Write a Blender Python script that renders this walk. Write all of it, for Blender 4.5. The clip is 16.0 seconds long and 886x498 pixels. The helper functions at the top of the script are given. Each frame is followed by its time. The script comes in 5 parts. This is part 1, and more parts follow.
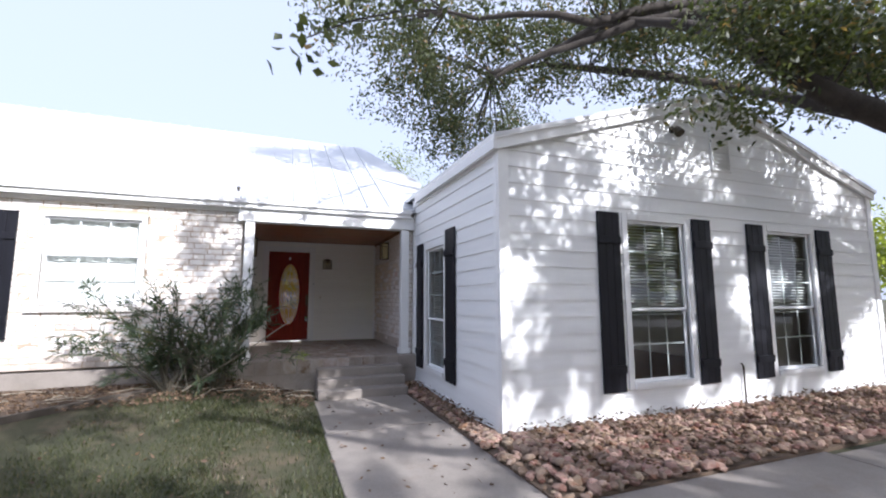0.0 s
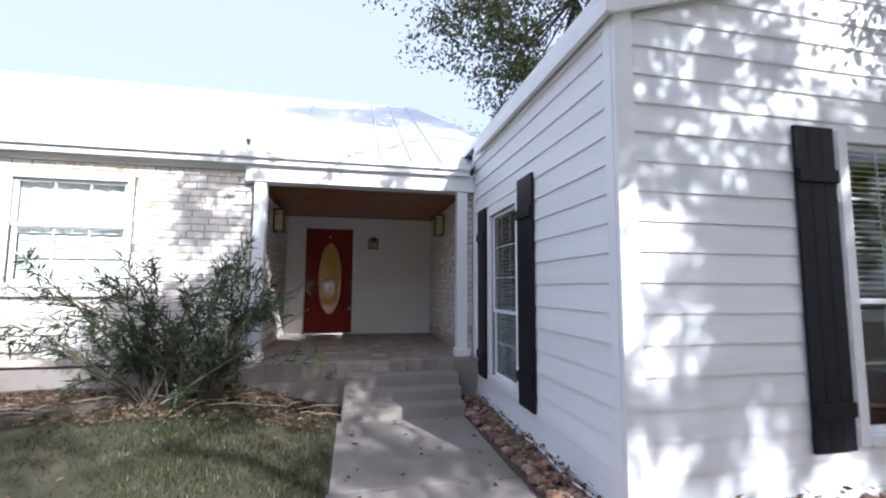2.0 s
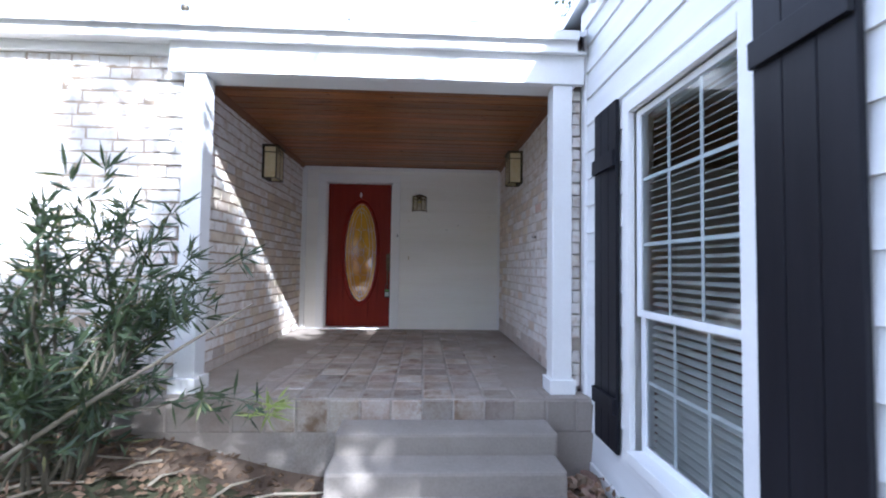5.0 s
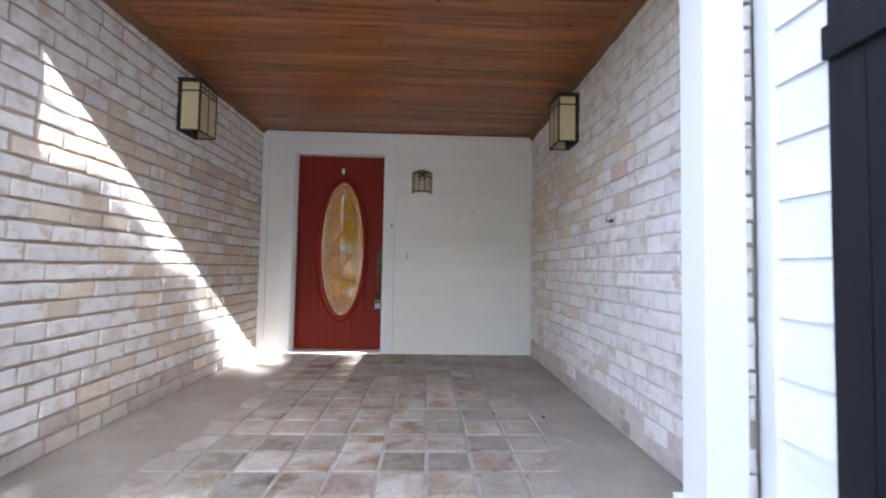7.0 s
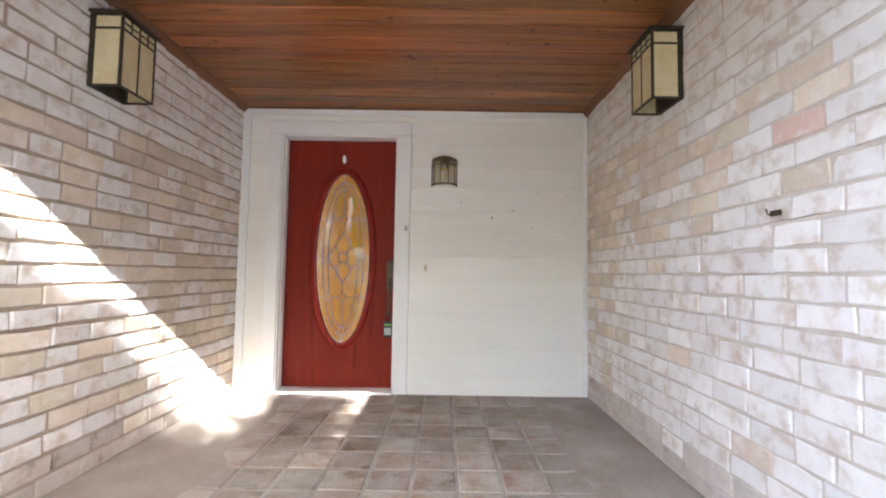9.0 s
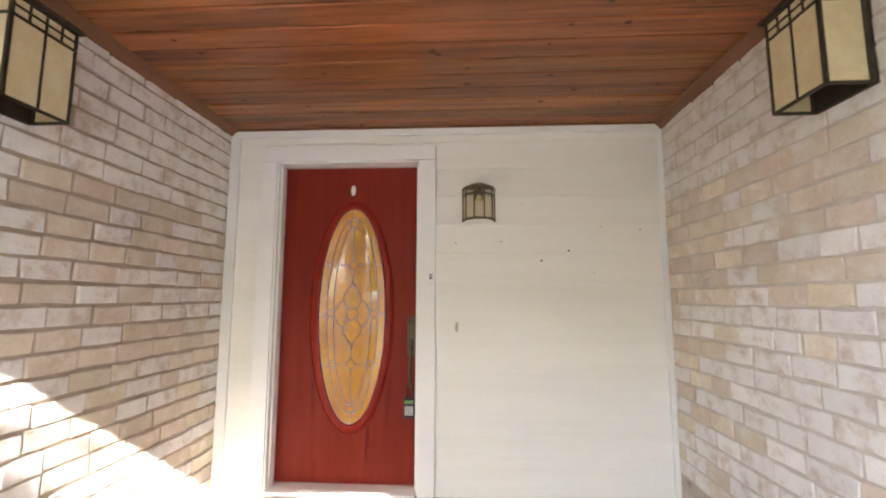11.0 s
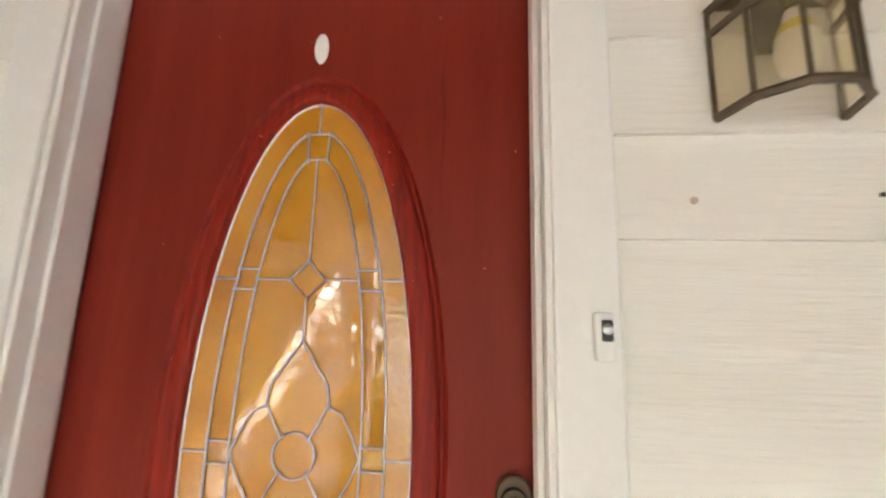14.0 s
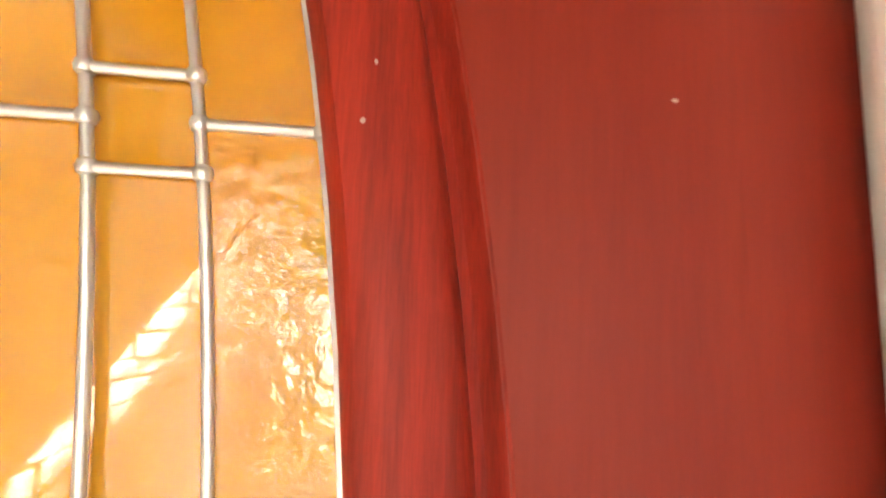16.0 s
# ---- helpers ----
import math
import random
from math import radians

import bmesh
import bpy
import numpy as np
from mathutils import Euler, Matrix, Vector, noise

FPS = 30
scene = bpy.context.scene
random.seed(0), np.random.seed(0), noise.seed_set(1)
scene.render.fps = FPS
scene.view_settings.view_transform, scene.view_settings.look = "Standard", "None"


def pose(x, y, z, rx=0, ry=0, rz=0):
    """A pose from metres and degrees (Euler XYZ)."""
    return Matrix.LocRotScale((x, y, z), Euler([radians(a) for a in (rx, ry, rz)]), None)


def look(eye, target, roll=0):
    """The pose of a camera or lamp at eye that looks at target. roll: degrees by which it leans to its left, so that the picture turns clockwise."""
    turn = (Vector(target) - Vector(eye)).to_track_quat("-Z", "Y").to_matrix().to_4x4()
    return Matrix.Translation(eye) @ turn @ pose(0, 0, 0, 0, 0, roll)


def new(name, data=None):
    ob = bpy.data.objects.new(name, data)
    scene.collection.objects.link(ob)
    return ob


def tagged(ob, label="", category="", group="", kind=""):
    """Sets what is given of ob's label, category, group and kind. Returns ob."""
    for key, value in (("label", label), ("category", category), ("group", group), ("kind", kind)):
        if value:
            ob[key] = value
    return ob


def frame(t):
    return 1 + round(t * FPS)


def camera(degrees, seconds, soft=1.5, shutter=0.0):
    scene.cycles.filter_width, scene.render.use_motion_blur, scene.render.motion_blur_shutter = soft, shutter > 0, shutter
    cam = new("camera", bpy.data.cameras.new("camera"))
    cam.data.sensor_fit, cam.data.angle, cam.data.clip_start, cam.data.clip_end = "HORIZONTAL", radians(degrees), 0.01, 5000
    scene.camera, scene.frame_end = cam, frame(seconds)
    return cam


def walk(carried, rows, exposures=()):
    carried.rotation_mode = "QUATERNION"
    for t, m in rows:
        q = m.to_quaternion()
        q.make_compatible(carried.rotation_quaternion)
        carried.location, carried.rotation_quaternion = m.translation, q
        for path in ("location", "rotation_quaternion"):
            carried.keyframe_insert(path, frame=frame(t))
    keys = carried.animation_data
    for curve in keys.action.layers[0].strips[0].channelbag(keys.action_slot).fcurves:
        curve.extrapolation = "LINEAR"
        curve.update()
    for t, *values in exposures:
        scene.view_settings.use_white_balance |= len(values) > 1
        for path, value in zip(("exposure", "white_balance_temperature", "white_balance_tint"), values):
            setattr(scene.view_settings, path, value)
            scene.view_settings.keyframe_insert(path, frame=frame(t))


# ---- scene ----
cam = camera(91.8, 16.0, soft=2.0, shutter=0.35)
PATH = [
    (0, (-0.221, -10.624, 0.953), (0.488, -8.768, 1.184), -0.1),
    (0.5, (0.009, -10.131, 0.893), (0.68, -8.258, 1.1), 2.0),
    (1, (0.154, -9.647, 0.879), (0.725, -7.739, 1.059), 3.5),
    (1.5, (0.281, -9.202, 0.891), (0.851, -7.294, 1.081), 0.5),
    (2, (0.46, -8.752, 0.893), (0.868, -6.802, 1.075), 0.3),
    (2.5, (0.534, -8.288, 0.926), (0.903, -6.325, 1.025), -0.3),
    (3, (0.619, -7.88, 0.976), (0.99, -5.916, 1.06), -1.8),
    (3.2, (0.67, -7.68, 0.965), (0.914, -5.697, 1.048), -1.8),
    (5.3, (0.921, -5.919, 0.871), (1.005, -3.923, 0.955), 1.0),
    (5.5, (0.909, -5.739, 0.879), (0.985, -3.741, 0.941), 1.3),
    (6, (0.944, -5.286, 0.862), (0.92, -3.287, 0.938), 1.5),
    (6.5, (0.942, -4.906, 0.872), (0.949, -2.908, 0.961), 1.1),
    (7, (0.914, -4.549, 0.883), (0.986, -2.552, 0.973), 1.0),
    (7.5, (0.935, -4.208, 0.874), (0.968, -2.211, 0.968), -0.1),
    (8, (0.921, -3.964, 0.875), (0.934, -1.965, 0.956), 0.7),
    (8.5, (0.862, -3.733, 0.925), (0.866, -1.735, 1.026), 0.8),
    (9, (0.848, -3.54, 0.953), (0.845, -1.544, 1.068), 0.9),
    (9.5, (0.846, -3.339, 1.042), (0.802, -1.343, 1.172), 0.6),
    (9.7, (0.829, -3.274, 1.066), (0.777, -1.28, 1.214), 0.2),
    (12, (0.666, -2.264, 1.238), (0.531, -0.283, 1.477), 0.7),
    (12.5, (0.562, -1.921, 1.27), (0.418, 0.063, 1.482), 0.6),
    (13, (0.49, -1.535, 1.307), (0.243, 0.433, 1.564), 1.3),
    (13.5, (0.37, -1.165, 1.278), (0.238, 0.794, 1.656), 2.4),
    (14, (0.356, -0.809, 1.305), (0.178, 1.15, 1.669), 1.5),
    (14.5, (0.303, -0.527, 1.328), (0.171, 1.41, 1.808), 2.4),
    (15, (0.249, -0.335, 1.341), (0.324, 1.625, 1.734), 1.3),
    (15.5, (0.241, -0.221, 1.318), (0.508, 1.7, 1.808), 0.6),
    (16, (0.245, -0.171, 1.327), (0.438, 1.806, 1.56), 2.2),
]
walk(cam, [(t, look(eye, target, roll)) for t, eye, target, roll in PATH],
     [(0, 0.72, 5500, 15), (3, 0.8, 5200, 14), (5.5, 2.2, 4950, 12), (7, 2.8, 5200, 11), (9, 3.48, 5600, 10), (12, 3.75, 6050, 9), (14.3, 4.22, 6000, 7), (15.1, 4.6, 6450, 8), (16, 5.1, 6650, 8)])
SKY_STRENGTH, SUN_STRENGTH = 0.13, 4.9
SHADE_A, SHADE_B, SHADE_C, SHADE_D = 80, 8, 36, 4

# ---- world and sun ----
SUN_DIR = Vector((-0.60, 1.40, -1.0)).normalized()
world = bpy.data.worlds.new("sky")
scene.world = world
world.use_nodes = True
wn = world.node_tree
sky = wn.nodes.new("ShaderNodeTexSky")
sky.sky_type = "NISHITA"
sky.sun_disc = False
sky.sun_elevation = math.asin(-SUN_DIR.z)
sky.sun_rotation = math.atan2(-SUN_DIR.x, -SUN_DIR.y)
sky.air_density, sky.dust_density, sky.ozone_density = 1.0, 8.0, 1.0
# bright thin haze over the whole sky
haze = wn.nodes.new("ShaderNodeMix")
haze.data_type = "RGBA"
haze.inputs[0].default_value = 0.68
haze.inputs[7].default_value = (5.5, 5.6, 6.1, 1)
wn.links.new(sky.outputs[0], haze.inputs[6])
wn.links.new(haze.outputs[2], wn.nodes["Background"].inputs[0])
wn.nodes["Background"].inputs[1].default_value = SKY_STRENGTH
sun_data = bpy.data.lights.new("sun", "SUN")
sun_data.energy, sun_data.angle, sun_data.color = SUN_STRENGTH, radians(0.53), (1.0, 0.93, 0.82)
sun_ob = new("sun", sun_data)
sun_ob.matrix_world = look((20, -40, 30), Vector((20, -40, 30)) + SUN_DIR)


# ---- materials ----
def nodes_of(name):
    m = bpy.data.materials.new(name)
    m.use_nodes = True
    return m, m.node_tree.nodes, m.node_tree.links, m.node_tree.nodes["Principled BSDF"]


def surf(name, c1, c2, big=3.0, fine=40.0, rough=0.6, bump=0.1, metal=0.0, vary=0.0, island=False, stretch=(1, 1, 1),
         c3=None, patch=1.2, patch_at=0.62, coat=0.0, spec=0.5, depth=0.004, objspace=False, detail=6.0, patch_soft=0.1, hue=0.0, film=None):
    """A surface of two tones at two scales, with optional patches of a third, a per-piece variation and relief."""
    m, n, l, b = nodes_of(name)
    if objspace:
        tc = n.new("ShaderNodeTexCoord").outputs["Object"]
    else:
        tc = n.new("ShaderNodeNewGeometry").outputs["Position"]
    mp = n.new("ShaderNodeMapping")
    mp.inputs["Scale"].default_value = stretch
    l.new(tc, mp.inputs["Vector"])
    rnd = None
    if vary or hue:
        rnd = n.new("ShaderNodeNewGeometry").outputs["Random Per Island"] if island else n.new("ShaderNodeObjectInfo").outputs["Random"]
        off = n.new("ShaderNodeVectorMath")
        off.operation = "SCALE"
        cmb = n.new("ShaderNodeCombineXYZ")
        for i in range(3):
            l.new(rnd, cmb.inputs[i])
        l.new(cmb.outputs[0], off.inputs[0])
        off.inputs["Scale"].default_value = 7.0
        l.new(off.outputs[0], mp.inputs["Location"])

    def tex(scale, det=detail, ro=0.6):
        t = n.new("ShaderNodeTexNoise")
        t.inputs["Scale"].default_value, t.inputs["Detail"].default_value, t.inputs["Roughness"].default_value = scale, det, ro
        l.new(mp.outputs[0], t.inputs["Vector"])
        return t.outputs["Fac"]

    def mix(fac, a, c, kind="MIX"):
        x = n.new("ShaderNodeMix")
        x.data_type, x.blend_type = "RGBA", kind
        for val, key in ((fac, 0), (a, 6), (c, 7)):
            if isinstance(val, (int, float)):
                x.inputs[key].default_value = val
            elif isinstance(val, tuple):
                x.inputs[key].default_value = (*val, 1)
            else:
                l.new(val, x.inputs[key])
        return x.outputs[2]

    def ramp(val, lo, hi):
        r = n.new("ShaderNodeMapRange")
        r.inputs[1].default_value, r.inputs[2].default_value = lo, hi
        l.new(val, r.inputs[0])
        return r.outputs[0]

    f1, f2 = tex(big), tex(fine)
    add = n.new("ShaderNodeMath")
    add.operation = "MULTIPLY_ADD"
    l.new(f2, add.inputs[0])
    add.inputs[1].default_value = 0.45
    l.new(f1, add.inputs[2])
    col = mix(ramp(add.outputs[0], 0.5, 0.95), c1, c2)
    if c3:
        col = mix(ramp(tex(patch, 5.0, 0.65), patch_at, patch_at + patch_soft), col, c3)
    if vary or hue:
        hs = n.new("ShaderNodeHueSaturation")
        r = n.new("ShaderNodeMapRange")
        r.inputs[3].default_value, r.inputs[4].default_value = 1 - vary, 1 + vary
        l.new(rnd, r.inputs[0])
        l.new(r.outputs[0], hs.inputs["Value"])
        if hue:
            fr = n.new("ShaderNodeMath")
            fr.operation = "MULTIPLY"
            fr.inputs[1].default_value = 17.31
            l.new(rnd, fr.inputs[0])
            fc = n.new("ShaderNodeMath")
            fc.operation = "FRACT"
            l.new(fr.outputs[0], fc.inputs[0])
            r2 = n.new("ShaderNodeMapRange")
            r2.inputs[3].default_value, r2.inputs[4].default_value = 0.5 - hue, 0.5 + hue
            l.new(fc.outputs[0], r2.inputs[0])
            l.new(r2.outputs[0], hs.inputs["Hue"])
        l.new(col, hs.inputs["Color"])
        col = hs.outputs[0]
    if film:
        # dried cement dust lying in broad strips either side of a middle line: colour, middle x, clear half width, full half width
        geo = n.new("ShaderNodeSeparateXYZ")
        pos = n.new("ShaderNodeNewGeometry").outputs["Position"]
        l.new(pos, geo.inputs[0])
        d = n.new("ShaderNodeMath")
        d.operation = "SUBTRACT"
        l.new(geo.outputs[0], d.inputs[0])
        d.inputs[1].default_value = film[1]
        ab = n.new("ShaderNodeMath")
        ab.operation = "ABSOLUTE"
        l.new(d.outputs[0], ab.inputs[0])
        fn = n.new("ShaderNodeTexNoise")
        fn.inputs["Scale"].default_value, fn.inputs["Detail"].default_value = 2.2, 6.0
        l.new(pos, fn.inputs["Vector"])
        ma = n.new("ShaderNodeMath")
        ma.operation = "MULTIPLY_ADD"
        l.new(fn.outputs["Fac"], ma.inputs[0])
        ma.inputs[1].default_value = 1.3
        l.new(ab.outputs[0], ma.inputs[2])
        k = n.new("ShaderNodeMath")
        k.operation = "MULTIPLY"
        k.inputs[1].default_value = film[4]
        l.new(ramp(ma.outputs[0], film[2] + 0.65, film[3] + 0.65), k.inputs[0])
        dust = mix(f2, film[0], tuple(0.72 * c for c in film[0]))
        col = mix(k.outputs[0], col, dust)
    l.new(col, b.inputs["Base Color"])
    b.inputs["Metallic"].default_value = metal
    b.inputs["Specular IOR Level"].default_value = spec
    b.inputs["Coat Weight"].default_value = coat
    b.inputs["Coat Roughness"].default_value = 0.12
    rr = n.new("ShaderNodeMapRange")
    rr.inputs[3].default_value, rr.inputs[4].default_value = max(0.02, rough - 0.1), min(1, rough + 0.12)
    l.new(f2, rr.inputs[0])
    l.new(rr.outputs[0], b.inputs["Roughness"])
    if bump:
        bp = n.new("ShaderNodeBump")
        bp.inputs["Strength"].default_value, bp.inputs["Distance"].default_value = bump, depth
        l.new(add.outputs[0], bp.inputs["Height"])
        l.new(bp.outputs[0], b.inputs["Normal"])
    return m


def leaf_mat(name, c1, c2, glow=0.35, dry=None, rough=0.45):
    m, n, l, b = nodes_of(name)
    isl = n.new("ShaderNodeNewGeometry").outputs["Random Per Island"]
    rp = n.new("ShaderNodeValToRGB")
    rp.color_ramp.elements[0].color, rp.color_ramp.elements[1].color = (*c1, 1), (*c2, 1)
    if dry:
        rp.color_ramp.elements[1].position = 0.93
        e = rp.color_ramp.elements.new(0.97)
        e.color = (*dry, 1)
    l.new(isl, rp.inputs[0])
    l.new(rp.outputs[0], b.inputs["Base Color"])
    b.inputs["Roughness"].default_value = rough
    tr = n.new("ShaderNodeBsdfTranslucent")
    br = n.new("ShaderNodeMix")
    br.data_type, br.blend_type = "RGBA", "MULTIPLY"
    br.inputs[0].default_value = 1.0
    l.new(rp.outputs[0], br.inputs[6])
    br.inputs[7].default_value = (1.6, 1.7, 0.7, 1)
    l.new(br.outputs[2], tr.inputs[0])
    mx = n.new("ShaderNodeMixShader")
    mx.inputs[0].default_value = glow
    l.new(b.outputs[0], mx.inputs[1])
    l.new(tr.outputs[0], mx.inputs[2])
    l.new(mx.outputs[0], n["Material Output"].inputs["Surface"])
    return m


def glass_mat(name, tint=(0.9, 0.95, 0.95), clear=0.75, rough=0.02):
    m, n, l, b = nodes_of(name)
    gl = n.new("ShaderNodeBsdfGlossy")
    gl.inputs["Roughness"].default_value = rough
    tp = n.new("ShaderNodeBsdfTransparent")
    tp.inputs[0].default_value = (*tint, 1)
    fr = n.new("ShaderNodeFresnel")
    fr.inputs[0].default_value = 1.7
    ns = n.new("ShaderNodeTexNoise")
    ns.inputs["Scale"].default_value = 3.0
    bp = n.new("ShaderNodeBump")
    bp.inputs["Strength"].default_value, bp.inputs["Distance"].default_value = 0.04, 0.02
    l.new(ns.outputs[0], bp.inputs["Height"])
    l.new(bp.outputs[0], gl.inputs["Normal"])
    mx = n.new("ShaderNodeMixShader")
    l.new(fr.outputs[0], mx.inputs[0])
    l.new(tp.outputs[0], mx.inputs[1])
    l.new(gl.outputs[0], mx.inputs[2])
    l.new(mx.outputs[0], n["Material Output"].inputs["Surface"])
    return m


WHITE = surf("white_paint", (0.78, 0.77, 0.75), (0.85, 0.85, 0.84), 1.5, 60, 0.45, 0.06, c3=(0.70, 0.69, 0.66), patch=0.9, patch_at=0.66)
SIDING = surf("painted_siding", (0.76, 0.755, 0.74), (0.84, 0.84, 0.83), 2.0, 30, 0.5, 0.25, vary=0.03, stretch=(0.25, 0.25, 5.0), c3=(0.70, 0.69, 0.66), patch=0.7, patch_at=0.68, depth=0.003)
SIDING_IN = surf("painted_siding_cream", (0.825, 0.80, 0.745), (0.875, 0.86, 0.815), 2.0, 26, 0.5, 0.5, vary=0.02, stretch=(0.4, 0.4, 5.0), c3=(0.74, 0.72, 0.67), patch=0.8, patch_at=0.7, depth=0.008)
BRICK = surf("whitewashed_brick", (0.84, 0.815, 0.79), (0.73, 0.675, 0.62), 11.0, 80, 0.78, 0.9, vary=0.08, c3=(0.58, 0.47, 0.37), patch=11.0, patch_at=0.51, patch_soft=0.2, depth=0.010, hue=0.008)
BRICK_BARE = surf("bare_salmon_brick", (0.66, 0.44, 0.35), (0.72, 0.57, 0.50), 5.0, 50, 0.8, 0.6, vary=0.1, c3=(0.74, 0.68, 0.64), patch=8.0, patch_at=0.58, depth=0.006)
BRICK_LOW = surf("stained_brick", (0.62, 0.56, 0.50), (0.44, 0.37, 0.31), 6.0, 50, 0.8, 0.6, vary=0.12, c3=(0.34, 0.26, 0.20), patch=6.0, patch_at=0.6, depth=0.006)
# thin wash on the right wall; on the left it also stands for shade
BRICK_TAN = surf("thin_wash_and_shade_tan_brick", (0.755, 0.665, 0.545), (0.62, 0.51, 0.385), 8.0, 70, 0.8, 0.9, vary=0.10, c3=(0.78, 0.72, 0.65), patch=7.0, patch_at=0.52, patch_soft=0.15, depth=0.009, hue=0.012)
MORTAR = surf("tan_mortar", (0.52, 0.425, 0.325), (0.36, 0.275, 0.195), 9.0, 100, 0.95, 0.9, depth=0.008)
MORTAR_PAINTED = surf("painted_mortar", (0.66, 0.60, 0.53), (0.50, 0.43, 0.355), 9.0, 100, 0.95, 0.9, depth=0.008)
CONCRETE = surf("worn_concrete", (0.30, 0.265, 0.23), (0.20, 0.175, 0.15), 1.6, 70, 0.85, 0.6, c3=(0.21, 0.17, 0.135), patch=1.7, patch_at=0.56, patch_soft=0.2, depth=0.005)
TILE = surf("clay_tile", (0.37, 0.34, 0.305), (0.20, 0.134, 0.087), 5.0, 60, 0.6, 0.6, vary=0.28, c3=(0.15, 0.095, 0.058), patch=3.8, patch_at=0.54, patch_soft=0.12, depth=0.004, hue=0.012, film=((0.33, 0.285, 0.245), 0.62, 0.55, 1.15, 0.85))
GROUT = surf("grey_grout", (0.38, 0.345, 0.305), (0.18, 0.15, 0.125), 3.0, 70, 0.9, 0.4, film=((0.33, 0.285, 0.245), 0.62, 0.45, 1.0, 0.95))
PLANK = surf("cedar_plank", (0.135, 0.044, 0.0135), (0.41, 0.152, 0.046), 2.6, 24, 0.32, 0.3, vary=0.30, island=True, stretch=(0.5, 9.0, 9.0), c3=(0.07, 0.025, 0.011), patch=3.5, patch_at=0.58, depth=0.002, hue=0.008)
KNOT = surf("dark_knot", (0.06, 0.025, 0.012), (0.11, 0.045, 0.02), 30, 90, 0.6, 0.1)
DARKTRIM = surf("dark_wood_trim", (0.14, 0.060, 0.028), (0.23, 0.105, 0.05), 3, 30, 0.55, 0.2, stretch=(4, 0.5, 4))
SHUTTER = surf("black_paint", (0.006, 0.006, 0.009), (0.012, 0.012, 0.017), 3, 60, 0.5, 0.2, stretch=(4, 4, 0.4), spec=0.25)
RED = surf("red_door_paint", (0.165, 0.013, 0.007), (0.22, 0.023, 0.011), 2.5, 45, 0.5, 0.14, stretch=(6, 6, 0.5), spec=0.2, depth=0.001, c3=(0.115, 0.007, 0.0035), patch=2.0, patch_at=0.6)
RED2 = surf("red_moulding_paint", (0.34, 0.020, 0.008), (0.14, 0.010, 0.005), 5, 60, 0.55, 0.12, stretch=(14, 14, 0.7), coat=0.02, spec=0.25, depth=0.001)
LEAD = surf("lead_came", (0.52, 0.53, 0.54), (0.66, 0.66, 0.66), 20, 120, 0.38, 0.2, metal=0.85)
BRONZE = surf("bronze_metal", (0.045, 0.038, 0.028), (0.09, 0.075, 0.05), 20, 120, 0.5, 0.2, metal=0.7)
HANDLE = surf("aged_bronze", (0.075, 0.05, 0.032), (0.14, 0.10, 0.065), 20, 120, 0.45, 0.2, metal=0.6)
AGED = surf("worn_brass_finish", (0.07, 0.054, 0.034), (0.14, 0.11, 0.07), 20, 120, 0.5, 0.2, metal=0.4)
CHROME = surf("brushed_steel", (0.45, 0.45, 0.44), (0.6, 0.6, 0.6), 20, 150, 0.3, 0.1, metal=1.0)
BLACKPLASTIC = surf("black_plastic", (0.012, 0.012, 0.013), (0.02, 0.02, 0.02), 20, 80, 0.4, 0.05)
LIMEPLASTIC = surf("green_plastic", (0.16, 0.30, 0.08), (0.2, 0.36, 0.1), 20, 80, 0.5, 0.05)
OPAL = surf("cream_art_glass", (0.64, 0.53, 0.28), (0.74, 0.66, 0.43), 12, 50, 0.2, 0.1, coat=0.4)
BULB = surf("bulb_glass", (0.8, 0.78, 0.74), (0.85, 0.84, 0.8), 20, 60, 0.3, 0.0)
YELLOW = surf("yellow_sticker", (0.75, 0.62, 0.05), (0.8, 0.66, 0.08), 20, 60, 0.6, 0.0)
ROOF = surf("metal_roofing", (0.62, 0.63, 0.64), (0.72, 0.73, 0.74), 1.0, 40, 0.35, 0.08, metal=0.35)
SHINGLE = surf("grey_shingle", (0.24, 0.23, 0.22), (0.34, 0.33, 0.31), 3, 60, 0.9, 0.5)
STONE = surf("river_stone", (0.19, 0.115, 0.08), (0.31, 0.23, 0.175), 6, 60, 0.85, 0.6, vary=0.35, c3=(0.17, 0.08, 0.048), patch=5, patch_at=0.52, hue=0.02)
STONE_I = surf("river_stones", (0.19, 0.112, 0.076), (0.31, 0.23, 0.175), 6, 60, 0.85, 0.6, vary=0.45, island=True, c3=(0.17, 0.08, 0.048), patch=5, patch_at=0.52, hue=0.02)
SOIL = surf("brown_soil", (0.085, 0.058, 0.038), (0.145, 0.102, 0.068), 3, 60, 0.95, 0.8, c3=(0.07, 0.05, 0.035), patch=2.0, patch_at=0.55, depth=0.02)
DUST = surf("dried_cement_film", (0.33, 0.285, 0.24), (0.23, 0.19, 0.155), 2.4, 60, 0.85, 0.5, c3=(0.38, 0.345, 0.30), patch=1.6, patch_at=0.55, patch_soft=0.15)
LAWN = surf("lawn_ground", (0.038, 0.041, 0.018), (0.070, 0.066, 0.030), 1.2, 45, 0.95, 0.9, c3=(0.15, 0.11, 0.07), patch=1.1, patch_at=0.54, patch_soft=0.18, depth=0.03)
ROAD = surf("pale_concrete_paving", (0.26, 0.25, 0.235), (0.34, 0.325, 0.30), 1, 80, 0.9, 0.5)
BARK = surf("oak_bark", (0.026, 0.021, 0.017), (0.056, 0.046, 0.037), 6, 40, 0.95, 1.0, stretch=(1, 1, 0.4), depth=0.03)
TWIG = surf("grey_stem", (0.20, 0.17, 0.125), (0.30, 0.26, 0.20), 10, 60, 0.85, 0.3)
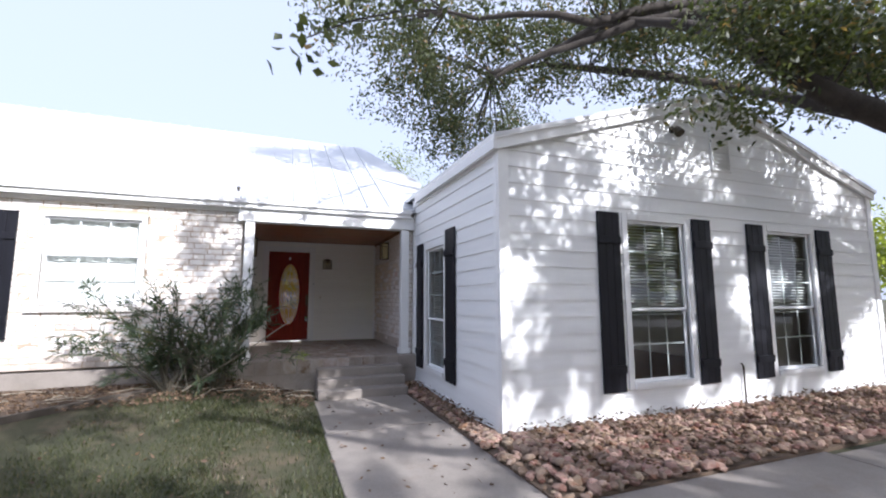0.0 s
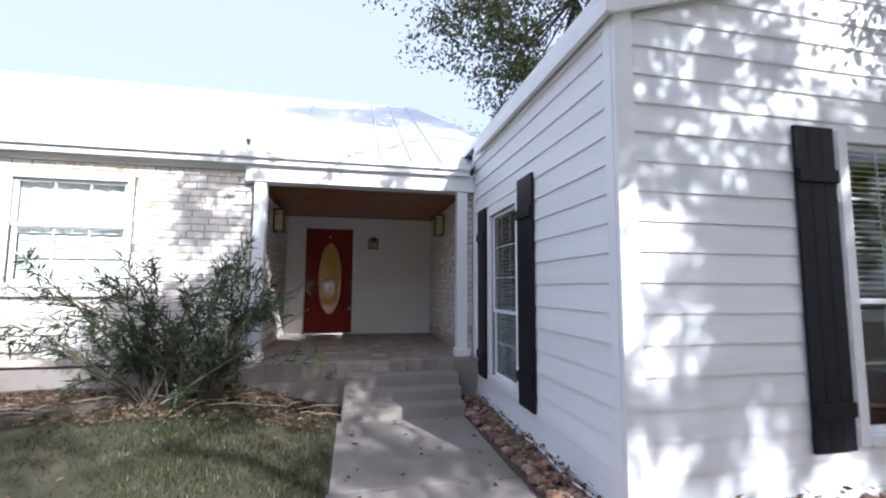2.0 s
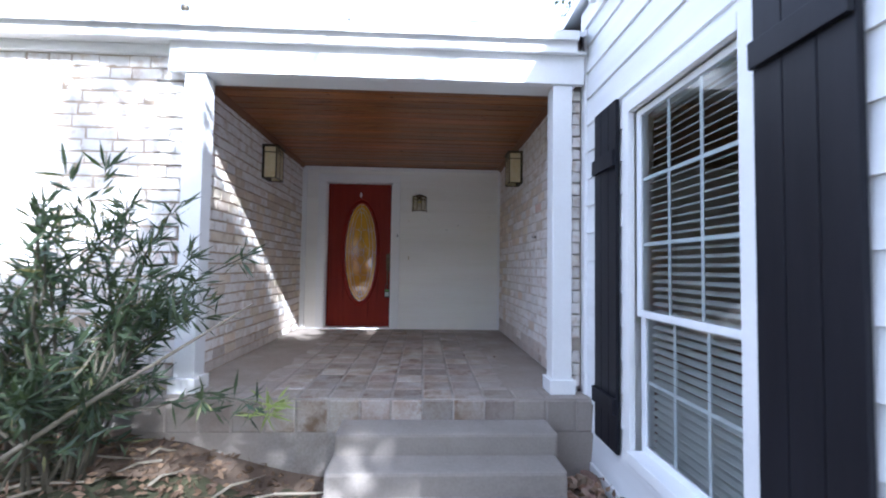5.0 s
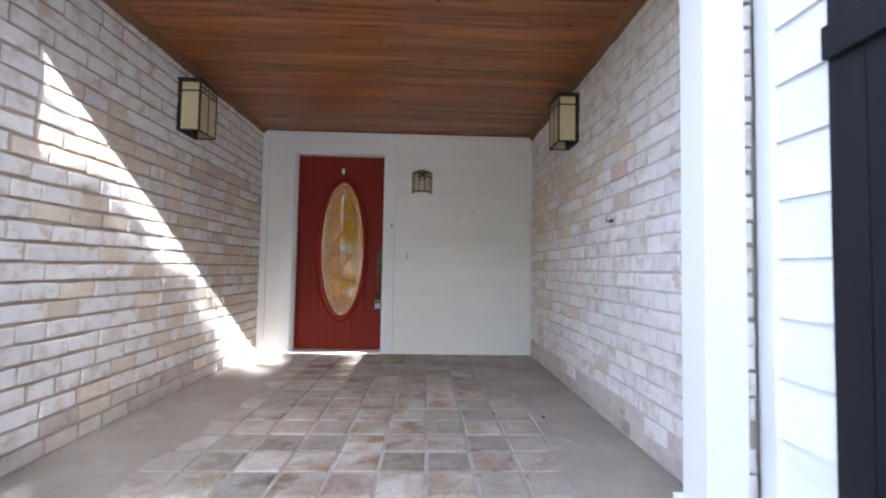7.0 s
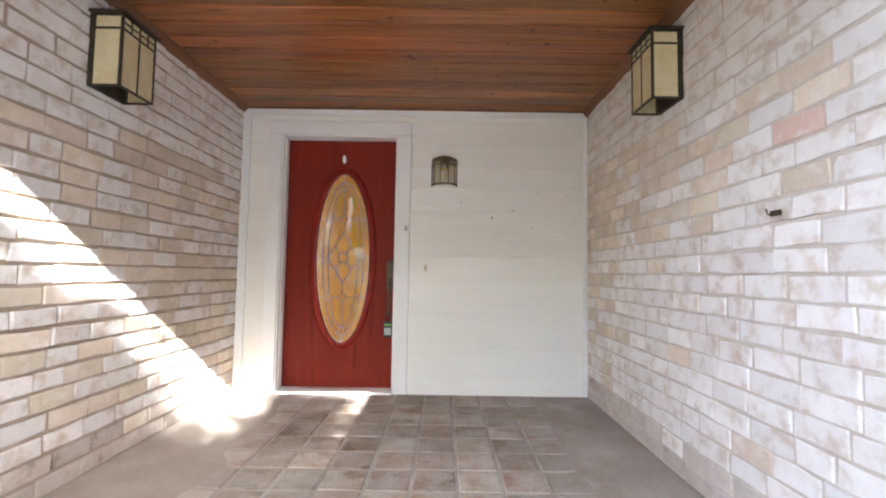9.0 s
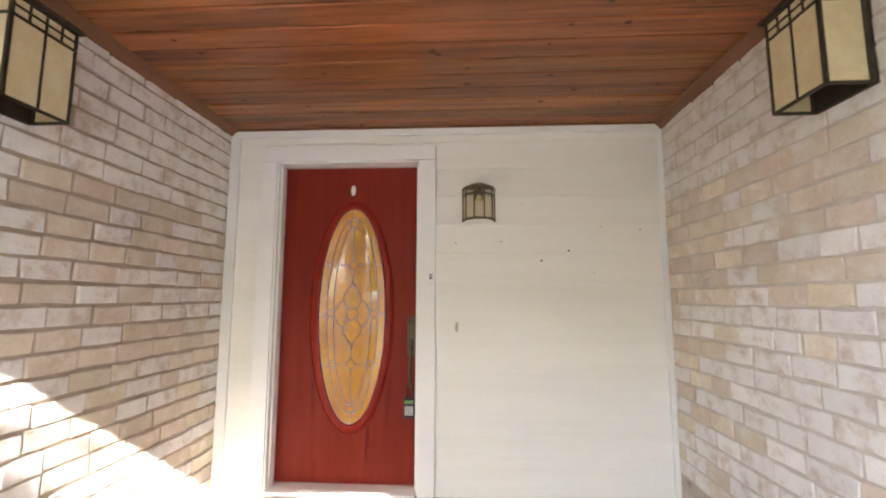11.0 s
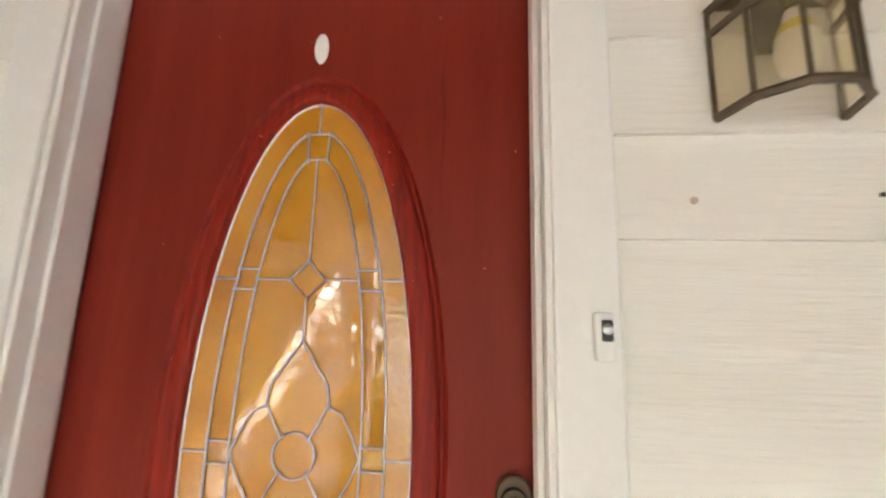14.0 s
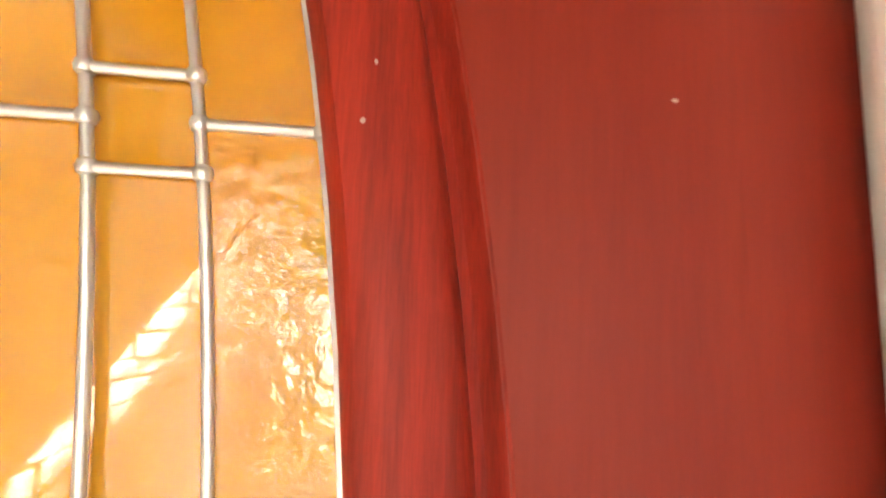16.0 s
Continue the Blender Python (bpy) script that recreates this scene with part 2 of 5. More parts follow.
BLIND = surf("white_blind_slat", (0.82, 0.82, 0.80), (0.87, 0.87, 0.85), 5, 40, 0.5, 0.0)
CURTAIN = surf("white_lace", (0.72, 0.72, 0.70), (0.8, 0.8, 0.78), 14, 90, 0.9, 0.3)
ROOMWALL = surf("room_wall", (0.42, 0.38, 0.31), (0.48, 0.44, 0.37), 2, 40, 0.8, 0.05)
VINYL = surf("white_vinyl", (0.80, 0.81, 0.81), (0.85, 0.86, 0.86), 3, 60, 0.35, 0.02)
GLASS = glass_mat("window_glass")
OAKLEAF = leaf_mat("oak_leaf", (0.034, 0.046, 0.019), (0.10, 0.108, 0.046), 0.35, dry=(0.22, 0.14, 0.06))
# base colour paler than leaf green: sunlight from behind is put into it
FARLEAF = leaf_mat("backlit_distant_leaf", (0.13, 0.165, 0.038), (0.25, 0.265, 0.075), 0.65)
OLEANDER = leaf_mat("oleander_leaf", (0.025, 0.042, 0.023), (0.080, 0.106, 0.056), 0.25, dry=(0.13, 0.12, 0.045))
GRASS = leaf_mat("grass_blade", (0.025, 0.037, 0.012), (0.092, 0.098, 0.036), 0.35, dry=(0.22, 0.17, 0.10))
LITTER = leaf_mat("dry_leaf", (0.07, 0.042, 0.026), (0.19, 0.125, 0.075), 0.1, rough=0.8)


def amber_mat(name="amber_glass", ripple=22.0, relief=0.07, detail=2.0):
    """Clear textured glass over an amber sheet: an amber body under a rippled glossy coat."""
    m, n, l, b = nodes_of(name)
    geo = n.new("ShaderNodeNewGeometry")
    a = n.new("ShaderNodeTexNoise")
    a.inputs["Scale"].default_value, a.inputs["Detail"].default_value = 3.0, 3.0
    l.new(geo.outputs["Position"], a.inputs["Vector"])
    rp = n.new("ShaderNodeValToRGB")
    rp.color_ramp.elements[0].color, rp.color_ramp.elements[1].color = (0.49, 0.20, 0.008, 1), (0.66, 0.335, 0.018, 1)
    rp.color_ramp.elements[0].position, rp.color_ramp.elements[1].position = 0.35, 0.65
    l.new(a.outputs[0], rp.inputs[0])
    l.new(rp.outputs[0], b.inputs["Base Color"])
    b.inputs["Roughness"].default_value = 0.5
    b.inputs["Specular IOR Level"].default_value = 0.0
    b.inputs["Coat Weight"].default_value = 1.0
    b.inputs["Coat Roughness"].default_value = 0.03
    b.inputs["Coat IOR"].default_value = 2.2
    w = n.new("ShaderNodeTexNoise")
    w.inputs["Scale"].default_value, w.inputs["Detail"].default_value = ripple, detail
    l.new(geo.outputs["Position"], w.inputs["Vector"])
    bp = n.new("ShaderNodeBump")
    bp.inputs["Strength"].default_value, bp.inputs["Distance"].default_value = relief, 0.004
    l.new(w.outputs[0], bp.inputs["Height"])
    l.new(bp.outputs[0], b.inputs["Coat Normal"])
    return m


AMBER = amber_mat()
AMBER_ROUGH = amber_mat("hammered_amber_glass", 95.0, 0.28, 3.0)


def frosted_mat():
    """Seeded cream glass, half clear and half cloudy."""
    m, n, l, b = nodes_of("frosted_lamp_glass")
    b.inputs["Base Color"].default_value = (0.80, 0.70, 0.50, 1)
    b.inputs["Roughness"].default_value = 0.2
    tl = n.new("ShaderNodeBsdfTranslucent")
    tl.inputs[0].default_value = (0.85, 0.75, 0.52, 1)
    tp = n.new("ShaderNodeBsdfTransparent")
    tp.inputs[0].default_value = (0.95, 0.90, 0.76, 1)
    m1, m2 = n.new("ShaderNodeMixShader"), n.new("ShaderNodeMixShader")
    m1.inputs[0].default_value = 0.5
    l.new(b.outputs[0], m1.inputs[1])
    l.new(tl.outputs[0], m1.inputs[2])
    m2.inputs[0].default_value = 0.72
    l.new(m1.outputs[0], m2.inputs[1])
    l.new(tp.outputs[0], m2.inputs[2])
    l.new(m2.outputs[0], n["Material Output"].inputs["Surface"])
    return m


FROSTED = frosted_mat()


# ---- mesh building ----
class MB:
    """Collects vertices and faces of one mesh."""

    def __init__(self):
        self.v, self.f = [], []

    def add(self, verts, faces):
        k = len(self.v)
        self.v += [tuple(p) for p in verts]
        self.f += [tuple(i + k for i in q) for q in faces]
        return self

    def hexa(self, p):
        """Eight corners: the lower ring of four, then the upper ring."""
        return self.add(p, [(3, 2, 1, 0), (4, 5, 6, 7), (0, 1, 5, 4), (1, 2, 6, 5), (2, 3, 7, 6), (3, 0, 4, 7)])

    def box(self, x0, y0, z0, x1, y1, z1, bev=0.0):
        if bev:
            bm = bmesh.new()
            bmesh.ops.create_cube(bm, size=1)
            for q in bm.verts:
                q.co = Vector((x0 + (q.co.x + 0.5) * (x1 - x0), y0 + (q.co.y + 0.5) * (y1 - y0), z0 + (q.co.z + 0.5) * (z1 - z0)))
            bmesh.ops.bevel(bm, geom=bm.edges[:], offset=bev, segments=2, profile=0.6, affect="EDGES")
            bm.verts.index_update()
            self.add([q.co.copy() for q in bm.verts], [[q.index for q in f.verts] for f in bm.faces])
            bm.free()
            return self
        return self.hexa([(x0, y0, z0), (x1, y0, z0), (x1, y1, z0), (x0, y1, z0), (x0, y0, z1), (x1, y0, z1), (x1, y1, z1), (x0, y1, z1)])

    def tube(self, pts, radii, n=8, cap=True):
        pts = [Vector(p) for p in pts]
        if isinstance(radii, (int, float)):
            radii = [radii] * len(pts)
        rings, u = [], None
        for i, p in enumerate(pts):
            t = (pts[min(i + 1, len(pts) - 1)] - pts[max(i - 1, 0)]).normalized()
            if u is None:
                u = t.orthogonal().normalized()
            u = (u - t * u.dot(t)).normalized()
            w = t.cross(u)
            rings += [p + radii[i] * (math.cos(a) * u + math.sin(a) * w) for a in (2 * math.pi * j / n for j in range(n))]
        faces = [(i * n + j, i * n + (j + 1) % n, (i + 1) * n + (j + 1) % n, (i + 1) * n + j) for i in range(len(pts) - 1) for j in range(n)]
        if cap:
            faces += [tuple(reversed(range(n))), tuple((len(pts) - 1) * n + j for j in range(n))]
        return self.add(rings, faces)

    def lathe(self, profile, n=20, at=(0, 0, 0)):
        """Profile of (radius, height) turned round z."""
        vs = [(at[0] + r * math.cos(2 * math.pi * j / n), at[1] + r * math.sin(2 * math.pi * j / n), at[2] + h) for r, h in profile for j in range(n)]
        fs = [(i * n + j, i * n + (j + 1) % n, (i + 1) * n + (j + 1) % n, (i + 1) * n + j) for i in range(len(profile) - 1) for j in range(n)]
        fs += [tuple(reversed(range(n))), tuple((len(profile) - 1) * n + j for j in range(n))]
        return self.add(vs, fs)

    def mesh(self, name, mat, smooth=False):
        me = bpy.data.meshes.new(name)
        me.from_pydata(self.v, [], self.f)
        me.materials.append(mat)
        if smooth:
            me.polygons.foreach_set("use_smooth", [True] * len(me.polygons))
            me.set_sharp_from_angle(angle=radians(40))
        me.update()
        return me


def part(name, mb, mat, parent=None, label="", smooth=False, m=None):
    ob = new(name, mb.mesh(name, mat, smooth) if isinstance(mb, MB) else mb)
    if parent is not None:
        ob.parent = parent
    if m is not None:
        ob.matrix_basis = m
    if label:
        tagged(ob, label)
    return ob


def thing(name, label, category, group="", kind="", mb=None, mat=None, m=None, smooth=False):
    ob = new(name, mb.mesh(name, mat, smooth) if mb else None)
    if m is not None:
        ob.matrix_basis = m
    return tagged(ob, label, category, group, kind)


def blocks(mb, a0, a1, z0, z1, holes, put):
    """Fills the rectangle a0..a1, z0..z1 but for the holes (a0, a1, z0, z1), calling put(a0, a1, z0, z1) for each block."""
    for h in sorted(holes):
        put(a0, h[0], z0, z1)
        if h[2] > z0:
            put(h[0], h[1], z0, h[2])
        if h[3] < z1:
            put(h[0], h[1], h[3], z1)
        a0 = h[1]
    put(a0, a1, z0, z1)

# ---- plan ----
PX0, PX1 = -0.80, 2.00          # porch side walls
PY0, PY1 = -3.27, -0.09         # porch floor edge and back wall
CEIL = 2.29
FRONT = -3.08                   # brick front of the main house
WX, WY, WX1 = 2.09, -6.38, 9.35  # wing corner, wing front and its far end
G0 = -0.54                      # lawn level
EAVE_Y, EAVE_Z = -3.25, 2.40


def smooth01(v):
    v = min(1.0, max(0.0, v))
    return v * v * (3 - 2 * v)


def ground_z(x, y):
    z = G0 + 0.27 * smooth01((y + 6.0) / 2.6) * smooth01((0.36 - x) / 1.3)
    if y < -13:
        z -= 0.10 * smooth01((-13 - y) / 6)
    return z


def axis_steps(lo, hi, step, far):
    mid = [lo + step * i for i in range(int((hi - lo) / step) + 1)]
    return [-f for f in reversed(far)] + mid + list(far)


gx = axis_steps(-16, 16, 0.5, (20, 30, 60, 150, 600))
gy = axis_steps(-26, 16, 0.5, (30, 45, 80, 160, 600))
gm = MB()
gm.v = [(x, y, ground_z(x, y) + (0.012 * noise.noise((x * 1.3, y * 1.3, 0)) if -16 < x < 16 and -26 < y < 16 else 0)) for y in gy for x in gx]
nx = len(gx)
gm.f = [(j * nx + i, j * nx + i + 1, (j + 1) * nx + i + 1, (j + 1) * nx + i) for j in range(len(gy) - 1) for i in range(nx - 1)]
thing("ground", "patchy lawn ground with bare earth", "lawn", kind="structure", mb=gm, mat=LAWN, smooth=True)

# concrete walk and drive
walk_ob = thing("pavement_walk", "worn grey concrete garden walk with stains", "path", kind="structure")
part("slab", MB().box(0.33, -5.55, -0.64, 1.72, -3.90, -0.52, 0.012), CONCRETE, walk_ob)
part("slab", MB().box(0.31, -7.85, -0.64, 1.78, -5.562, -0.521, 0.012), CONCRETE, walk_ob)
drive = thing("pavement_drive", "wide worn concrete drive beside the stone bed", "driveway", kind="structure")
for i in range(4):
    part("slab", MB().box(-1.6 + i * 3.2, -10.9, -0.64, -1.6 + i * 3.2 + 3.188, -7.862 - (0.08 if i > 1 else 0), -0.522, 0.012), CONCRETE, drive)
    part("slab", MB().box(-1.6 + i * 3.2, -14.0, -0.66, -1.6 + i * 3.2 + 3.188, -10.912, -0.528, 0.012), CONCRETE, drive)
rd = MB().box(-90, -27, -0.72, 90, -20, -0.61)
thing("road", "pale concrete street beyond the lawn", "road", kind="structure", mb=rd, mat=ROAD)

# steps
steps = thing("porch_steps", "three worn concrete steps up to the porch", "steps")
for i, (zt, yf) in enumerate(((-0.135, -3.53), (-0.262, -3.75), (-0.39, -3.97))):
    part("step", MB().box(0.40 - 0.012 * i, yf, -0.64, 1.76 - 0.012 * i, PY0 + 0.0 + (0 if i == 0 else -0.01), zt, 0.02), CONCRETE, steps, m=pose(0, 0, -0.001 * i))

# ---- porch floor ----
pf = MB().box(-0.95, PY0 + 0.004, -0.70, 2.085, 0.05, -0.0035)
porch = thing("floor_porch", "clay tiled porch floor, worn and stained", "porch floor", kind="structure", mb=pf, mat=GROUT)

for wall_x, edge_x, wob in ((PX0 + 0.003, -0.22, 0.12), (PX1 - 0.003, 1.52, 0.10)):
    fm = MB()
    ny = 44
    for j in range(ny + 1):
        y = PY0 + 0.24 + (PY1 - 0.032 - PY0 - 0.24) * j / ny
        e = edge_x + wob * (noise.noise((y * 2.3, edge_x, 0)) + 0.5 * noise.noise((y * 7, edge_x, 3)))
        lift = 0.003 if 0 < j < ny else -0.002
        for i, (t, z) in enumerate(((0, lift), (0.5, lift), (0.85, lift * 0.8), (1.0, -0.002))):
            fm.v.append((wall_x + (e - wall_x) * t, y, z))
    fm.f = [(j * 4 + i, j * 4 + i + 1, (j + 1) * 4 + i + 1, (j + 1) * 4 + i) for j in range(ny) for i in range(3)]
    if wall_x > 1:
        fm.f = [tuple(reversed(q)) for q in fm.f]
    part("cement_film", fm, DUST, porch, "smooth dried cement over the tiles", smooth=True)

# ---- brick walls ----
brick_cache = {}


brick_rng = random.Random(77)


def brick_mesh(length, h, mat, d=0.032):
    """One of five uneven bricks of about that length, its arrises worn."""
    key = (round(length, 2), round(h, 3), mat.name, brick_rng.randrange(5))
    if key not in brick_cache:
        a, hh = key[0] / 2, h / 2
        u = brick_rng.uniform
        ring = [(-a, -hh), (0, -hh), (a, -hh), (a, hh), (0, hh), (-a, hh)]
        out = [(x + u(-0.004, 0.003) * (1 if x else 0), z + u(-0.0035, 0.0035)) for x, z in ring]
        cs = [u(0.002, 0.006) for _ in ring]
        inn = [(x - math.copysign(c, x) if x else u(-0.03, 0.03), z - math.copysign(c * 0.8, z)) for (x, z), c in zip(out, cs)]
        mb = MB()
        mb.v = [(x, 0, z) for x, z in out] + [(x, -d + u(0.002, 0.005), z) for x, z in out] + [(x, -d + u(-0.002, 0.003), z) for x, z in inn]
        mb.f = [(k, (k + 1) % 6, (k + 1) % 6 + 6, k + 6) for k in range(6)] + [(k + 6, (k + 1) % 6 + 6, (k + 1) % 6 + 12, k + 12) for k in range(6)]
        mb.f += [(12, 13, 16, 17), (13, 14, 15, 16)]
        brick_cache[key] = mb.mesh("brick", mat)
    return brick_cache[key]


def brick_face(wall, m, a0, a1, z0, z1, holes=(), low=0, bare=(), tan=None, seed=1, limit=300, pitch=0.0868, joint=0.012):
    """Lays bricks on the plane of m (x along, -y outwards). low: courses of stained brick at the bottom."""
    rng = random.Random(seed)
    rest = MB()
    count = 0
    rows = int(round((z1 - z0) / pitch))
    p = (z1 - z0) / rows
    todo = []
    for r in range(rows):
        zc = z0 + (r + 0.5) * p
        a = a0 - (0.10 if r % 2 else 0.0) - rng.random() * 0.03
        while a < a1 - 0.03:
            ln = rng.choice((0.215, 0.215, 0.21, 0.205, 0.205, 0.19, 0.15))
            b0, b1 = max(a, a0), min(a + ln - joint + rng.choice((0.007, 0.004, 0.001)), a1)
            a += ln
            if b1 - b0 < 0.035:
                continue
            cut = False
            for h in holes:
                if h[2] - 0.04 < zc < h[3] + 0.04:
                    if b0 >= h[0] - 0.02 and b1 <= h[1] + 0.02:
                        cut = True
                    elif b0 < h[0] < b1:
                        b1 = h[0]
                    elif b0 < h[1] < b1:
                        b0 = h[1]
            if cut or b1 - b0 < 0.035:
                continue
            todo.append((b0, b1, zc, r))
    for b0, b1, zc, r in todo:
        mat = BRICK_LOW if r < low and rng.random() < 0.8 else BRICK
        if (r, int((b0 + b1) / 2 / 0.2)) in bare:
            mat = BRICK_BARE
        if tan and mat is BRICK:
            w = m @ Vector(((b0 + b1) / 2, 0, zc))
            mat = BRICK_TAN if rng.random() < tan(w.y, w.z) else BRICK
        mm = m @ pose((b0 + b1) / 2, rng.uniform(-0.003, 0.003), zc + rng.uniform(-0.002, 0.002), rng.uniform(-0.8, 0.8), rng.uniform(-0.5, 0.5), rng.uniform(-0.7, 0.7))
        me = brick_mesh(b1 - b0, p - joint, mat)
        if count < limit:
            part("brick", me, None, wall, m=mm)
            count += 1
        else:
            rest.add([mm @ v.co for v in me.vertices], [tuple(f.vertices) for f in me.polygons])
    if rest.v:
        tagged(part("bricks", rest, BRICK, wall), kind="stuff")


left_wall = thing("wall_porch_left", "whitewashed brick side wall of the porch", "wall", kind="structure",
                  mb=MB().box(PX0 - 0.20, FRONT + 0.03, -0.7, PX0 - 0.0055, 0.20, 2.6), mat=MORTAR)
right_wall = thing("wall_porch_right", "whitewashed brick side wall of the porch", "wall", kind="structure",
                   mb=MB().box(PX1 - 0.0005, FRONT + 0.03, -0.7, PX1 + 0.092, 0.20, 2.6), mat=MORTAR_PAINTED)
LWIN = (-3.37, -2.09, 0.88, 2.18)
fw = MB()
blocks(fw, -14.0, PX0 - 0.2005, 0.0, 2.6, [LWIN], lambda a, b, c, d: fw.box(a, FRONT - 0.006, c, b, FRONT + 0.2, d))
front_wall = thing("wall_front", "sunlit whitewashed brick house front", "wall", kind="structure", mb=fw, mat=MORTAR)
foundation = thing("wall_foundation", "painted concrete foundation under the brick", "foundation", kind="structure",
                   mb=MB().box(-14.0, FRONT - 0.012, -0.8, -0.952, FRONT + 0.2, -0.03, 0.006), mat=CONCRETE)

# plain closing walls of the house
house = MB()
house.box(-14.2, FRONT, -0.7, -14.0, 8.0, 2.6)
house.box(-14.2, 8.0, -0.7, 9.35, 8.2, 2.6)
house.box(2.20, 1.0, -0.7, 9.34, 1.1, 2.72)
house.box(-14.0, 0.5, -0.7, PX0 - 0.21, 0.6, 2.6)
thing("wall_rear", "plain closing walls of the house", "wall", kind="structure", mb=house, mat=SIDING)

# ---- lap siding ----


def lap(wall, to_world, courses, z_base, exposure, spans, mat, proud=0.0195):
    """Overlapping boards. spans(z0, z1): the pieces (a0 low, a1 low, a0 high, a1 high, z low, z high) of one course."""
    for k in range(courses):
        c0, c1 = z_base + k * exposure, z_base + (k + 1) * exposure
        for b0, b1, t0, t1, z0, z1 in spans(c0, c1):
            o0, o1 = proud - (proud - 0.005) * (z0 - c0) / exposure, proud - (proud - 0.005) * (z1 - c0) / exposure
            mb = MB()
            zt = z1 + (0.0 if z1 < c1 - 1e-4 else -0.0005)
            pts = [(b0, 0, z0), (b1, 0, z0), (b1, o0, z0), (b0, o0, z0), (t0, 0, zt), (t1, 0, zt), (t1, o1, zt), (t0, o1, zt)]
            part("plank", mb.hexa([to_world(*p) for p in pts]), mat, wall)


def rect_spans(a0, a1, holes, zmax=9.0):
    def spans(z0, z1):
        out = []
        z1 = min(z1, zmax)
        if z1 <= z0:
            return out

        def put(p, q, zl, zh):
            if q - p > 0.005 and zh - zl > 0.003:
                out.append((p, q, p, q, zl, zh))
        blocks(None, a0, a1, z0, z1, [(h[0], h[1], max(h[2], z0), min(h[3], z1)) for h in holes if h[2] < z1 and h[3] > z0], put)
        return out
    return spans


def rake(x):
    return 2.70 + 0.31 * min(x - WX, WX1 - x)


EXP = 0.1935
W1 = (3.82, 4.99, -0.15, 2.04)
W2 = (6.49, 7.70, -0.15, 2.04)
base_spans = rect_spans(WX + 0.10, WX1 - 0.10, [W1, W2])


def gable_spans(z0, z1):
    lo = WX + 0.10
    if z1 <= rake(lo):
        return base_spans(z0, z1)
    out = []

    def edge(z):
        return max(lo, WX + (z - 2.70) / 0.31)
    top = min(z1, rake(5.72) - 0.01)
    if top <= z0 + 0.01:
        return out
    b, t = edge(z0), edge(top)
    out.append((b, WX + WX1 - b, t, WX + WX1 - t, z0, top))
    return out


wing = MB()
blocks(wing, WX + 0.02, WX1, -0.62, 2.70, [W1, W2], lambda a, b, c, d: wing.box(a, WY + 0.004, c, b, WY + 0.15, d))
wing.add([(WX + 0.02, WY + 0.004, 2.70), (WX1, WY + 0.004, 2.70), (5.72, WY + 0.004, rake(5.72)), (WX + 0.02, WY + 0.15, 2.70), (WX1, WY + 0.15, 2.70), (5.72, WY + 0.15, rake(5.72))],
         [(0, 1, 2), (5, 4, 3), (0, 3, 4, 1), (1, 4, 5, 2), (2, 5, 3, 0)])
wall_wing = thing("wall_wing_front", "white painted lap siding of the gabled wing, sun dappled", "wall", kind="structure", mb=wing, mat=SIDING)
lap(wall_wing, lambda a, o, z: (a, WY - o, z), 23, -0.42, EXP, gable_spans, SIDING)
part("skirt_board", MB().box(WX - 0.005, WY - 0.028, -0.62, WX1, WY + 0.003, -0.425, 0.004), WHITE, wall_wing)
part("corner_board", MB().box(WX - 0.03, WY - 0.034, -0.60, WX + 0.10, WY + 0.002, 2.72, 0.004), WHITE, wall_wing)
part("corner_board", MB().box(WX1 - 0.10, WY - 0.034, -0.60, WX1 + 0.03, WY + 0.002, 2.72, 0.004), WHITE, wall_wing)

SW = (-4.75, -3.76, -0.17, 1.84)
ws = MB()
blocks(ws, WY + 0.151, FRONT + 0.03, -0.62, 2.70, [SW], lambda a, b, c, d: ws.box(WX + 0.004, a, c, WX + 0.15, b, d))
wall_side = thing("wall_wing_side", "white painted lap siding on the shaded wing side", "wall", kind="structure", mb=ws, mat=SIDING)
lap(wall_side, lambda a, o, z: (WX - o, a, z), 17, -0.42, EXP, rect_spans(WY + 0.09, FRONT - 0.02, [SW], 2.62), SIDING)
part("corner_board", MB().box(WX - 0.036, WY + 0.0025, -0.60, WX + 0.003, WY + 0.09, 2.72, 0.004), WHITE, wall_side)
part("corner_board", MB().box(WX - 0.030, FRONT - 0.09, -0.60, WX + 0.003, FRONT - 0.018, 2.62, 0.004), WHITE, wall_side)
part("skirt_board", MB().box(WX - 0.030, WY + 0.091, -0.62, WX + 0.003, FRONT - 0.091, -0.425, 0.004), WHITE, wall_side)
part("frieze_board", MB().box(WX - 0.032, WY + 0.091, 2.62, WX + 0.003, FRONT - 0.02, 2.76, 0.004), WHITE, wall_side)

wing_far = MB().box(WX1 - 0.15, WY + 0.16, -0.62, WX1, 8.0, 2.70)
thing("wall_wing_end", "plain far side wall of the wing", "wall", kind="structure", mb=wing_far, mat=SIDING)

# ---- roofs ----
wroof = thing("roof_wing", "shallow gable roof of the wing with white rake boards", "roof", kind="structure")


def slope_box(x0, z0, x1, z1, y0, y1, thick, mat, name, parent):
    n = Vector((-(z1 - z0), 0, x1 - x0)).normalized() * thick
    if n.z < 0:
        n = -n
    p = [(x0, y0, z0), (x1, y0, z1), (x1, y1, z1), (x0, y1, z0)]
    part(name, MB().hexa([Vector(q) for q in p] + [Vector(q) + n for q in p]), mat, parent)


